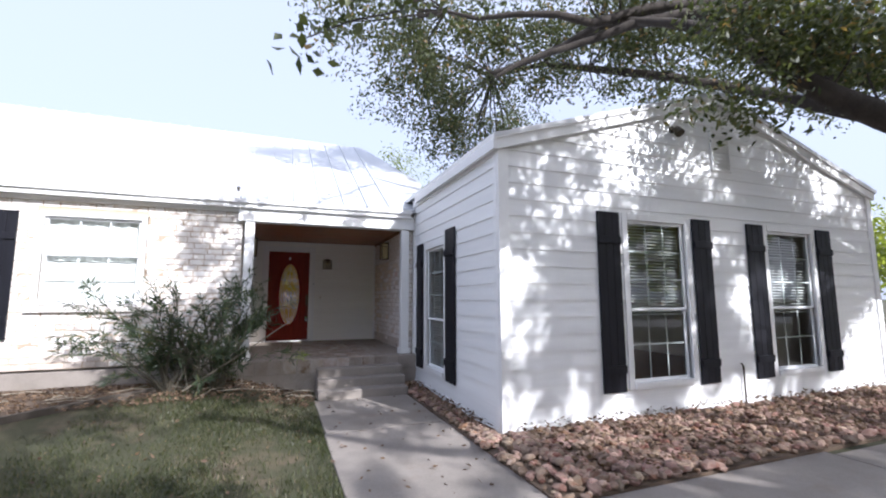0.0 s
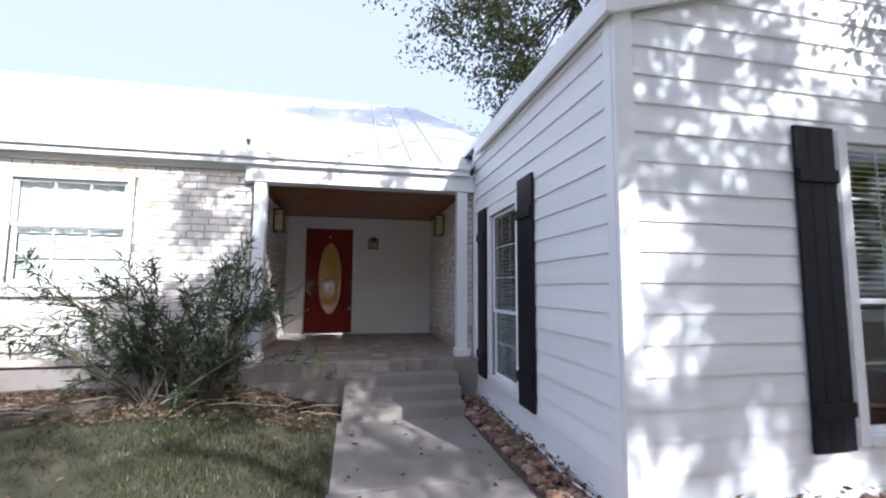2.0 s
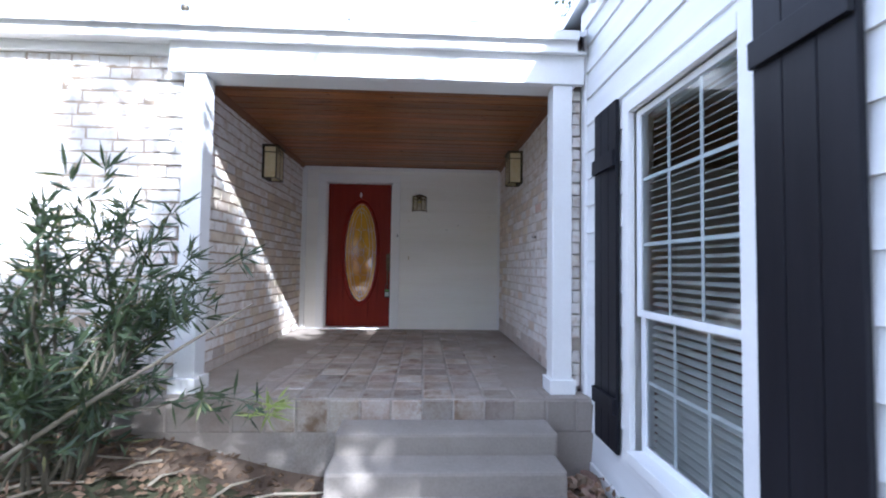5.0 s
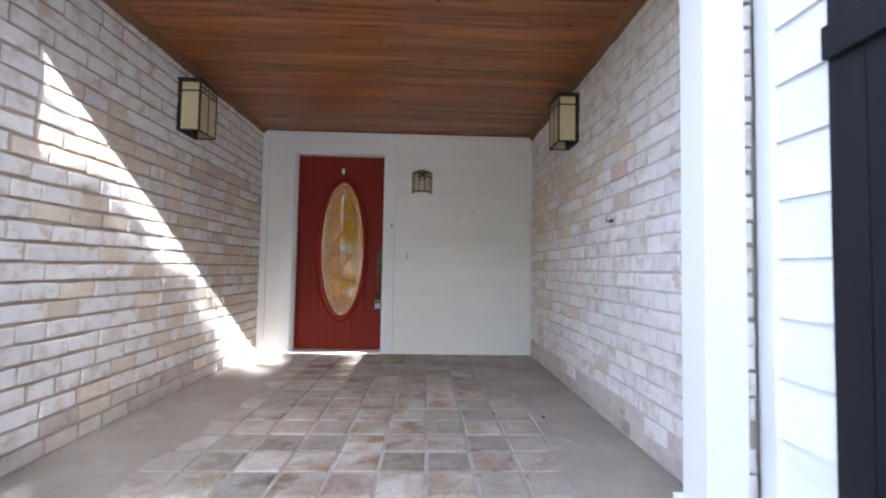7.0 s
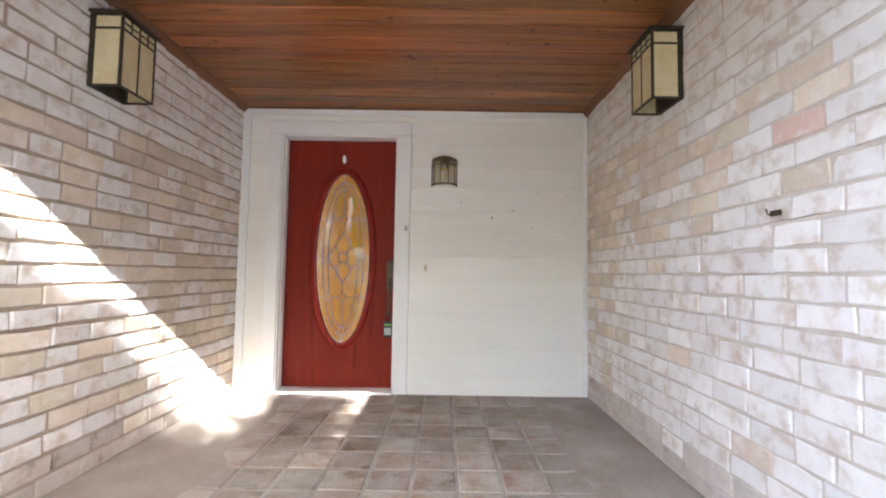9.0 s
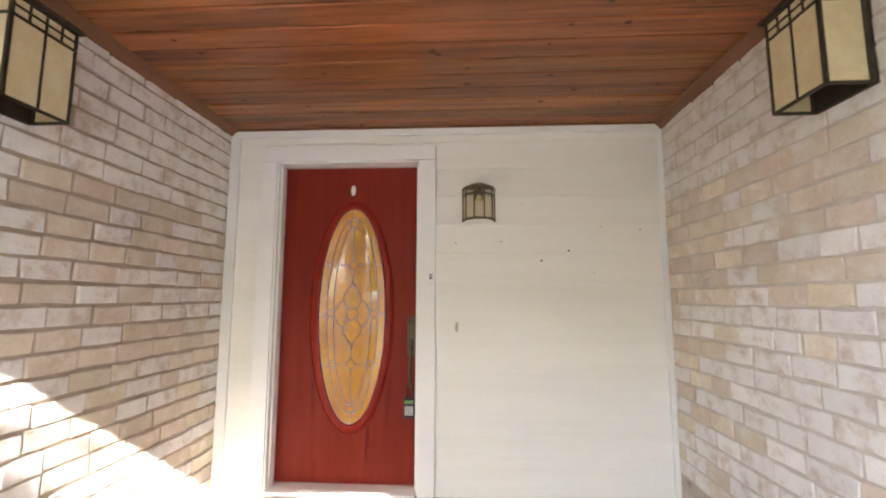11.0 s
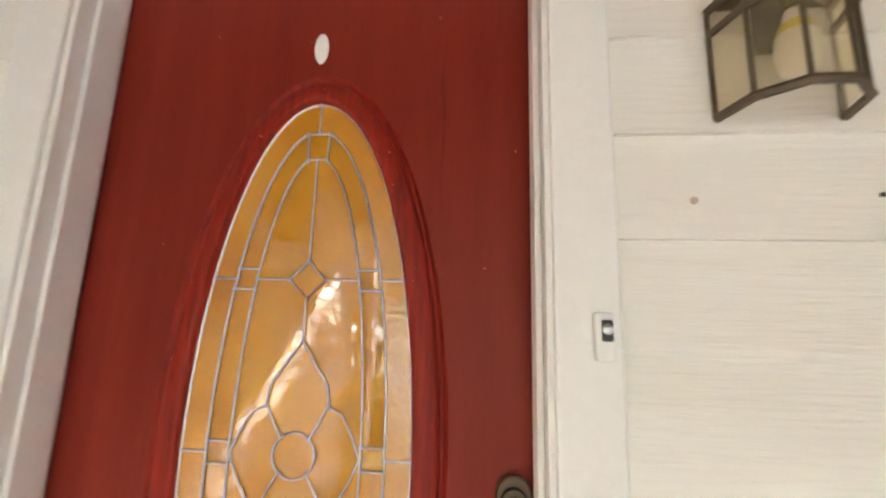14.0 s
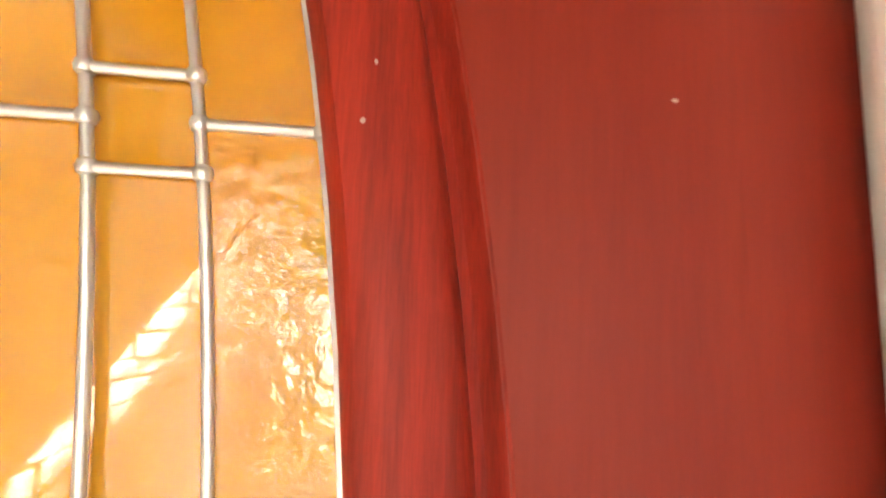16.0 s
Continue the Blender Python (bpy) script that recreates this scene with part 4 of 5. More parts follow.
def blind(label, w, z0, z1, m, tilt=28):
    bl = thing("window_blind", label, "blind", m=m)
    part("headrail", MB().box(0, 0.085, z1 - 0.03, w, 0.125, z1, 0.004), BLIND, bl)
    key = round(w, 2)
    if key not in slat_mesh:
        mb = MB()
        mb.v = [(0, -0.022, -0.002), (0, 0, 0.002), (0, 0.022, -0.002), (w, -0.022, -0.002), (w, 0, 0.002), (w, 0.022, -0.002)]
        mb.v += [(x, y, z + 0.0025) for x, y, z in mb.v]
        mb.f = [(0, 3, 4, 1), (1, 4, 5, 2), (6, 7, 10, 9), (7, 8, 11, 10), (0, 6, 9, 3), (2, 5, 11, 8)]
        slat_mesh[key] = mb.mesh("slat", BLIND)
    z = z1 - 0.06
    while z > z0:
        part("slat", slat_mesh[key], None, bl, m=pose(0, 0.105, z, tilt, 0, 0))
        z -= 0.042
    part("bottom_rail", MB().box(0, 0.09, z - 0.005, w, 0.12, z + 0.012, 0.003), BLIND, bl)
    return bl


def shutter(label, w, h, m):
    sh = thing("shutter", label, "shutter", "board shutters", m=m)
    n = 3
    for i in range(n):
        part("board", MB().box(w * i / n + 0.002, -0.022, 0, w * (i + 1) / n - 0.002, 0.0, h, 0.003), SHUTTER, sh)
    for z in (0.22, h - 0.40):
        part("batten", MB().box(0.004, -0.044, z, w - 0.004, -0.0225, z + 0.095, 0.004), SHUTTER, sh)
    return sh


window("window_1", "white double-hung window with grilles and half-lowered blinds", W1[1] - W1[0], W1[3] - W1[2], 0.80 - W1[2], pose(W1[0], WY, W1[2]), 3, 2)
window("window_2", "white double-hung window with grilles and half-lowered blinds", W2[1] - W2[0], W2[3] - W2[2], 0.80 - W2[2], pose(W2[0], WY, W2[2]), 3, 2)
blind("white horizontal blind lowered to the middle of the window", W1[1] - W1[0] - 0.20, 0.90, 2.13, pose(W1[0] + 0.10, WY, W1[2]))
blind("white horizontal blind lowered to the middle of the window", W2[1] - W2[0] - 0.20, 0.90, 2.13, pose(W2[0] + 0.10, WY, W2[2]))
side_m = pose(WX, SW[1], SW[2], 0, 0, -90)
window("window_3", "white double-hung window with grilles on the shaded wing side", SW[1] - SW[0], SW[3] - SW[2], 0.62 - SW[2], side_m, 3, 2, cased=0.075)
blind("white horizontal blind lowered over the whole window", SW[1] - SW[0] - 0.18, 0.1, 1.93, side_m @ pose(0.09, 0, 0), 22)
lm = pose(LWIN[0], FRONT - 0.03, LWIN[2])
window("window_4", "white double-hung window with lace curtain in the brick front", LWIN[1] - LWIN[0], LWIN[3] - LWIN[2], 1.57 - LWIN[2], lm, 1, 2, cased=0.06)
part_l = thing("trim_lintel", "tan wooden board over the window", "trim", kind="structure", mb=MB().box(LWIN[0] - 0.02, FRONT - 0.045, LWIN[3] + 0.002, LWIN[1] + 0.02, FRONT + 0.02, LWIN[3] + 0.05, 0.004), mat=surf("tan_paint", (0.45, 0.38, 0.28), (0.52, 0.45, 0.35), 4, 40, 0.6, 0.1))
brick_sill = MB()
for i in range(16):
    brick_sill.hexa([(LWIN[0] - 0.06 + i * 0.089 + dx, yy, zz_) for zz_, off in ((LWIN[2] - 0.10, 0.0), (LWIN[2] - 0.004, 0.0)) for dx, yy in ((0, FRONT - 0.07), (0.079, FRONT - 0.07), (0.079, FRONT + 0.0), (0, FRONT + 0.0))])
thing("trim_brick_sill", "whitewashed brick-on-edge window sill", "sill", kind="structure", mb=brick_sill, mat=BRICK)
cu = MB()
for i in range(40):
    x0, x1 = 0.08 + i * 0.0285, 0.08 + (i + 1) * 0.0285
    ya, yb = 0.10 + 0.012 * math.sin(i * 0.9), 0.10 + 0.012 * math.sin((i + 1) * 0.9)
    cu.hexa([(x0, ya, 0.62), (x1, yb, 0.62), (x1, yb + 0.003, 0.62), (x0, ya + 0.003, 0.62), (x0, ya, 1.24), (x1, yb, 1.24), (x1, yb + 0.003, 1.24), (x0, ya + 0.003, 1.24)])
thing("curtain", "white lace cafe curtain behind the upper window", "curtain", mb=cu, mat=CURTAIN, m=lm)
blind("white blind closed behind the lower window", 1.14, 0.06, 0.70, lm @ pose(0.08, 0.03, 0), 62)

for x in (3.42, 5.03):
    shutter("black board-and-batten shutter beside a white window", 0.345, 2.20, pose(x, WY - 0.026, -0.165))
for x in (6.12, 7.74):
    shutter("black board-and-batten shutter beside a white window", 0.355, 2.20, pose(x, WY - 0.026, -0.165))
shutter("black board-and-batten shutter on the shaded siding", 0.32, 2.08, pose(WX - 0.026, -3.39, -0.19, 0, 0, -90))
shutter("black board-and-batten shutter on the shaded siding", 0.36, 2.17, pose(WX - 0.026, -4.765, -0.205, 0, 0, -90))
shutter("black board-and-batten shutter on the sunlit brick", 0.36, 1.75, pose(-3.95, FRONT - 0.036, 0.42))

glow_m, gn, gl_, gb = nodes_of("warm_bulb")
gb.inputs["Base Color"].default_value = (0.9, 0.7, 0.4, 1)
gb.inputs["Emission Color"].default_value = (1.0, 0.72, 0.32, 1)
gb.inputs["Emission Strength"].default_value = 26.0
lit_lamp = thing("ceiling_lamp", "lit brass ceiling lamp inside the wing room", "lamp")
part("rod", MB().tube([(3.55, -3.62, 2.65), (3.55, -3.62, 2.12)], 0.012, 8), BRONZE, lit_lamp)
part("dish", MB().lathe([(0.02, 0.10), (0.10, 0.07), (0.17, 0.0), (0.165, -0.01)], 20, (3.55, -3.62, 2.03)), surf("brass", (0.5, 0.36, 0.12), (0.6, 0.44, 0.16), 10, 60, 0.3, 0.05, metal=1.0), lit_lamp, smooth=True)
part("bulb", MB().lathe([(0.005, -0.05), (0.028, -0.03), (0.032, 0.0), (0.015, 0.04)], 14, (3.55, -3.62, 1.99)), glow_m, lit_lamp, smooth=True)

# gable louvre vent
vent = thing("gable_vent", "white louvred vent high in the gable", "vent")
part("frame", MB().box(5.52, WY - 0.045, 2.78, 5.56, WY - 0.004, 3.40, 0.003).box(5.88, WY - 0.045, 2.78, 5.92, WY - 0.004, 3.40, 0.003)
     .box(5.56, WY - 0.045, 3.36, 5.88, WY - 0.004, 3.40, 0.003).box(5.56, WY - 0.045, 2.78, 5.88, WY - 0.004, 2.82, 0.003), WHITE, vent)
for i in range(9):
    part("slat", MB().box(-0.16, -0.028, -0.003, 0.16, 0.028, 0.003), WHITE, vent, m=pose(5.72, WY - 0.030, 2.855 + i * 0.058, 38, 0, 0))
flood = thing("flood_light", "small dark bronze flood light under the gable", "lamp")
part("mount", MB().lathe([(0.05, 0), (0.05, 0.02), (0.02, 0.03), (0.018, 0.06)], 14), BRONZE, flood, smooth=True, m=pose(4.80, WY - 0.018, 3.28, 90, 0, 0))
part("shade", MB().lathe([(0.025, 0), (0.045, 0.02), (0.06, 0.09), (0.062, 0.13)], 16), BRONZE, flood, smooth=True, m=pose(4.80, WY - 0.075, 3.29, 145, 0, 0))

# ---- porch lanterns ----


def lantern(label, m):
    """Box lantern on a wall: local -y is out of the wall, x along it; its foot at z 0."""
    la = thing("wall_lantern", label, "lantern", "porch side lanterns", m=m)
    w, d, h = 0.115, 0.155, 0.345
    part("back_plate", MB().box(-w, -0.016, 0, w, 0.0, h, 0.004), BRONZE, la)
    fr = MB()
    for x in (-w, w - 0.012):
        for y in (-d, -0.028):
            fr.box(x, y, 0, x + 0.012, y + 0.012, h, 0.002)
    for z in (0.0, h - 0.075, h - 0.012):
        fr.box(-w, -d, z, w, -d + 0.011, z + 0.010, 0.002)
        for x in (-w, w - 0.011):
            fr.box(x, -d, z, x + 0.011, -0.016, z + 0.010, 0.002)
    part("frame", fr, BRONZE, la)
    part("roof", MB().box(-w - 0.014, -d - 0.014, h - 0.002, w + 0.014, 0.0, h + 0.012, 0.004), BRONZE, la)
    for x in (-0.055, 0.0, 0.055):
        part("bar", MB().box(x - 0.004, -d + 0.001, h - 0.075, x + 0.004, -d + 0.009, h - 0.01), BRONZE, la)
    part("bar", MB().box(-w + 0.01, -d + 0.0015, h - 0.042, w - 0.01, -d + 0.0085, h - 0.034), BRONZE, la)
    part("bar", MB().box(-0.004, -d + 0.001, 0.008, 0.004, -d + 0.009, h - 0.07), BRONZE, la)
    part("glass", MB().box(-w + 0.004, -d + 0.004, 0.006, w - 0.004, -d + 0.007, h - 0.006), OPAL, la, "cream art glass")
    for x in (-w + 0.004, w - 0.007):
        part("glass", MB().box(x, -d + 0.008, 0.006, x + 0.003, -0.018, h - 0.006), OPAL, la, "cream art glass")
    return la


lantern("bronze mission lantern with cream glass on brick", pose(PX0 + 0.003, -1.515, 1.785, 0, 0, 90))
lantern("bronze mission lantern with cream glass on brick", pose(PX1 - 0.003, -1.40, 1.815, 0, 0, -90))

# half-octagon lamp beside the door
wl = thing("wall_lamp", "small bronze half-round lamp with a bare bulb beside the door", "lamp", m=pose(0.845, PY1 - 0.018, 1.655))


def half_oct(r, d, z0, z1, inset=0.0):
    ang = [math.pi * i / 5 for i in range(6)]
    p = [((r - inset) * math.cos(a), -(d - inset) * math.sin(a)) for a in ang]
    mb = MB()
    mb.v = [(x, y, z0) for x, y in p] + [(x, y, z1) for x, y in p]
    mb.f = [(i, i + 6, i + 7, i + 1) for i in range(5)]
    return mb, p


part("back_plate", MB().box(-0.03, -0.010, 0.12, 0.03, 0.0, 0.205, 0.004), BRONZE, wl)
_, hp = half_oct(0.10, 0.12, 0, 1)
fr = MB()
for z, r in ((0.0, 0.008), (0.155, 0.007), (0.20, 0.008)):
    fr.tube([(x, y, z + 0.006) for x, y in hp], r, 6)
for x, y in hp:
    fr.tube([(x, y, 0.006), (x, y, 0.206)], 0.0045, 6)
part("frame", fr, AGED, wl, smooth=True)
rf = MB()
rf.v = [(x * 1.06, y * 1.06, 0.208) for x, y in hp] + [(x * 0.55, y * 0.6, 0.236) for x, y in hp] + [(0.0, -0.02, 0.247)]
rf.f = [(i, i + 6, i + 7, i + 1) for i in range(5)] + [(6 + i, 12, 7 + i) for i in range(5)] + [(0, 5, 11, 6), (6, 11, 12)]
part("roof", rf, AGED, wl)
gmesh, _ = half_oct(0.10, 0.12, 0.012, 0.20, 0.006)
lg = part("glass", gmesh, FROSTED, wl, "cream tinted cloudy glass")
lg.visible_shadow = False
bulb = part("bulb", MB().lathe([(0.012, 0.16), (0.016, 0.145), (0.030, 0.11), (0.032, 0.085), (0.024, 0.055), (0.008, 0.042)], 16, (0, -0.055, 0)), BULB, wl, "white bulb", smooth=True)
part("sticker", MB().tube([(0, -0.055, 0.118), (0, -0.055, 0.136)], [0.0285, 0.0205], 16), YELLOW, bulb, "yellow sticker", smooth=True)
part("socket", MB().tube([(0, -0.055, 0.16), (0, -0.055, 0.205)], 0.015, 12), BLACKPLASTIC, wl, smooth=True)

# dry bits lying on the porch floor
for x, y, r in ((1.33, -1.93, 0.011), (1.62, -1.98, 0.012), (0.95, -0.42, 0.009), (1.55, -0.95, 0.007)):
    thing("dry_seed", "small dark dry seed on the porch floor", "seed", "seeds on the floor", mb=MB().lathe([(0.1 * r, 0), (0.8 * r, 0.25 * r), (r, 0.7 * r), (0.6 * r, 1.2 * r), (0.1 * r, 1.4 * r)], 9), mat=KNOT, m=pose(x, y, 0.0035, 0, 0, 40 * x), smooth=True)
# door bell, scars and nails
bell = thing("door_bell", "white door bell with a dark button on the casing", "door bell")
part("body", MB().box(0.527, PY1 - 0.050, 1.262, 0.557, PY1 - 0.0345, 1.335, 0.005), VINYL, bell)
part("button_plate", MB().box(0.536, PY1 - 0.0525, 1.292, 0.552, PY1 - 0.0495, 1.324, 0.003), BLACKPLASTIC, bell)
part("button", MB().lathe([(0.008, 0), (0.008, 0.003), (0.005, 0.0045)], 14), CHROME, bell, smooth=True, m=pose(0.544, PY1 - 0.052, 1.31, 90, 0, 0))
hook = thing("wall_hook", "small rusty hook in the brick wall", "hook")
part("plate", MB().box(PX1 - 0.012, -2.09, 1.17, PX1 - 0.004, -2.045, 1.19, 0.002), BRONZE, hook)
part("prong", MB().tube([(PX1 - 0.01, -2.065, 1.18), (PX1 - 0.035, -2.065, 1.175), (PX1 - 0.04, -2.065, 1.195)], 0.003, 6), BRONZE, hook, smooth=True)
FILLER = surf("tan_filler", (0.50, 0.42, 0.30), (0.58, 0.50, 0.38), 20, 90, 0.8, 0.2)
for i, (x, z, r) in enumerate(((1.232, 1.408, 0.007), (0.70, 1.52, 0.006), (0.985, 1.53, 0.004), (1.40, 1.47, 0.006), (1.60, 1.62, 0.005), (1.84, 1.60, 0.006), (1.12, 1.77, 0.004), (1.55, 1.33, 0.004))):
    nl = thing("nail", "rusty nail head in the white siding", "nail", "nails", mb=MB().lathe([(r, 0), (r, 0.003), (r * 0.6, 0.005)], 10), mat=FILLER if i == 1 or i > 3 else BRONZE, m=pose(x, PY1 - 0.013, z, 90, 0, 0))
thing("filler_patch", "tan filler patch on the white siding", "patch", mb=ellipse_plate(0.009, 0.032, 0, -0.004), mat=FILLER, m=pose(0.705, PY1 - 0.012, 1.00), smooth=True)
kn = MB()
rng = random.Random(8)
for i in range(34):
    x, y, r = rng.uniform(PX0 + 0.1, PX1 - 0.1), rng.uniform(-2.8, -0.2), rng.uniform(0.006, 0.014)
    kn.add([(x + r * 1.5 * math.cos(a), y + r * math.sin(a), CEIL - 0.0012) for a in (2 * math.pi * j / 8 for j in range(8))], [tuple(range(7, -1, -1))])
tagged(part("knots", kn, KNOT, bpy.data.objects["ceiling_porch"]), kind="stuff")

# ---- vegetation ----


def leaf_batch(centers, length, width, rng, droop=0.3, six=False):
    """Leaves as folded lozenges, one island each; centers: (point, direction or None)."""
    n = len(centers)
    pts = np.array([c for c, _ in centers], dtype=float)
    u = rng.normal(size=(n, 3))
    for i, (_, dr) in enumerate(centers):
        if dr is not None:
            u[i] = np.array(dr) + 0.25 * u[i]
    u[:, 2] -= droop * np.abs(rng.normal(size=n))
    u /= np.linalg.norm(u, axis=1)[:, None]
    w = np.cross(u, rng.normal(size=(n, 3)))
    w /= np.linalg.norm(w, axis=1)[:, None] + 1e-9
    nn = np.cross(u, w)
    ln = length * rng.uniform(0.7, 1.3, (n, 1))
    wd = width * rng.uniform(0.75, 1.25, (n, 1))
    v = np.stack([pts, pts + u * ln * 0.45 + w * wd / 2 + nn * wd * 0.15, pts + u * ln, pts + u * ln * 0.45 - w * wd / 2 + nn * wd * 0.15], 1).reshape(-1, 3)
    k = np.arange(n)[:, None] * 4
    return v, np.concatenate([k + [[0, 1, 2]], k + [[0, 2, 3]]], 0)


def leaf_object(name, v, f, mat, parent):
    me = bpy.data.meshes.new(name)
    me.vertices.add(len(v))
    me.vertices.foreach_set("co", v.astype(np.float32).ravel())
    me.loops.add(len(f) * 3)
    me.loops.foreach_set("vertex_index", f.astype(np.int32).ravel())
    me.polygons.add(len(f))
    me.polygons.foreach_set("loop_start", np.arange(0, len(f) * 3, 3, dtype=np.int32))
    me.update(calc_edges=True)
    me.validate()
    me.materials.append(mat)
    ob = new(name, me)
    ob.parent = parent
    return ob


def limb_path(rng, a, b, n=8, sag=0.0, wob=0.15):
    a, b = Vector(a), Vector(b)
    out = []
    for i in range(n + 1):
        t = i / n
        p = a.lerp(b, t)
        p.z += sag * math.sin(math.pi * t)
        if 0 < i:
            p += Vector(rng.normal(size=3)) * wob * (0.3 + t) * (b - a).length * 0.12
        out.append(p)
    return out


def tree(label, seed, base, trunk_h, r, limbs, clumps, leaves, size, mat=OAKLEAF, twig=True, clump_r=0.45):
    """limbs: end points of main limbs from the trunk's head; clumps: (centre, radii, count, optional spray size) where sprays of leaves sit."""
    rng = np.random.default_rng(seed)
    t = thing("oak_tree", label, "tree")
    head = Vector(base) + Vector((0.1, 0.1, trunk_h))
    part("trunk", MB().tube([Vector(base) + Vector((0, 0, -0.3)), Vector(base) + Vector((0, 0, 0.3)), Vector(base).lerp(head, 0.5), head], [r * 1.7, r * 1.2, r, r * 0.9], 14), BARK, t, smooth=True)
    tips = []
    for e, sag, lr in limbs:
        p = limb_path(rng, head, e, 9, sag) if not isinstance(e, list) else [head] + [Vector(q) for q in e]
        p = p if len(p) == 10 else [p[min(len(p) - 1, int(i / 9 * (len(p) - 1)))].lerp(p[min(len(p) - 1, int(i / 9 * (len(p) - 1)) + 1)], i / 9 * (len(p) - 1) % 1.0) for i in range(10)]
        part("limb", MB().tube(p, [lr * (1 - 0.8 * i / 9) for i in range(10)], 10), BARK, t, smooth=True)
        tips += p[3:]
    sprays, tw = [], MB()
    for c, rad, cnt, *big in clumps:
        for _ in range(cnt):
            q = rng.normal(size=3)
            q = q / np.linalg.norm(q) * rng.uniform(0.25, 1.0) ** 0.6 * np.array(rad) + np.array(c)
            sprays.append((q, big[0] if big else 1.0))
            if twig and tips and rng.random() < 0.35:
                near = min(tips, key=lambda s: (s - Vector(q)).length)
                if (near - Vector(q)).length < 3.0:
                    mid = near.lerp(Vector(q), 0.5) + Vector(rng.normal(size=3)) * 0.12
                    tw.tube([near, mid, Vector(q)], [0.022, 0.014, 0.005], 5, False)
    if tw.v:
        tagged(part("branches", tw, BARK, t), kind="stuff")
    cen = []
    for q, k in sprays:
        ax = rng.normal(size=3)
        ax[2] *= 0.4
        ax /= np.linalg.norm(ax)
        for _ in range(int(leaves * k ** 1.6)):
            o = k * (ax * rng.normal() * clump_r + rng.normal(size=3) * clump_r * 0.36)
            cen.append((q + o, None))
    v, f = leaf_batch(cen, size, size * 0.5, rng)
    leaf_object("crown", v, f, mat, t)
    return t


# the spreading oak over the wing, its trunk beyond the drive
tree("broad live oak with dark spreading limbs over the roof", 3, (11.8, -8.6, G0), 2.9, 0.42,
     [([(9.0, -8.2, 2.75), (7.3, -7.8, 3.15), (6.2, -7.3, 3.75), (5.6, -6.6, 4.9), (5.1, -5.3, 5.7)], 0, 0.27), ([(9.5, -7.0, 4.6), (7.2, -5.8, 5.9), (5.2, -5.3, 5.9), (4.4, -4.4, 5.5), (3.5, -3.6, 5.3)], 0, 0.2),
      ([(9.0, -7.2, 5.3), (7.6, -6.5, 5.8), (6.2, -6.0, 5.7), (5.0, -5.4, 5.5), (4.5, -5.0, 5.3), (3.6, -4.8, 5.0), (3.05, -4.6, 4.65)], 0, 0.15),
      ([(8.8, -7.0, 5.5), (7.2, -6.2, 6.0), (5.6, -5.6, 5.9), (4.4, -5.2, 5.5), (3.6, -5.2, 5.6), (2.95, -4.4, 5.75), (2.3, -4.2, 5.9)], 0, 0.13),
      ((3.0, -1.2, 6.6), 0.9, 0.16), ((7.5, -3.0, 7.4), 0.8, 0.20), ((10.0, -13.0, 6.8), 0.5, 0.2), ((6.5, -13.5, 7.0), 0.6, 0.2), ((14.5, -6.0, 7.0), 0.4, 0.2)],
     [((1.2, -3.1, 6.1), (1.0, 0.9, 0.8), 26), ((3.0, -2.5, 6.4), (1.4, 1.0, 1.0), 48), ((4.9, -3.0, 6.3), (1.6, 1.2, 1.0), 56), ((2.9, -0.7, 6.0), (1.3, 1.0, 0.9), 40), ((5.0, 0.1, 5.6), (1.9, 1.2, 1.2), 60),
      ((5.6, -5.0, 6.1), (1.5, 1.0, 0.8), 42), ((7.7, -4.0, 6.3), (2.2, 1.8, 1.5), 70), ((10.2, -5.0, 6.4), (2.2, 2.0, 1.6), 50), ((5.6, -7.4, 4.35), (1.2, 0.5, 0.45), 30), ((7.6, -7.6, 4.5), (1.3, 0.6, 0.6), 34),
      ((4.85, -7.35, 3.25), (0.28, 0.25, 0.32), 5), ((9.3, -7.6, 5.0), (1.3, 1.0, 0.8), 24), ((7.2, 1.5, 6.0), (1.8, 1.2, 1.4), 36)], 98, 0.10, clump_r=0.34)
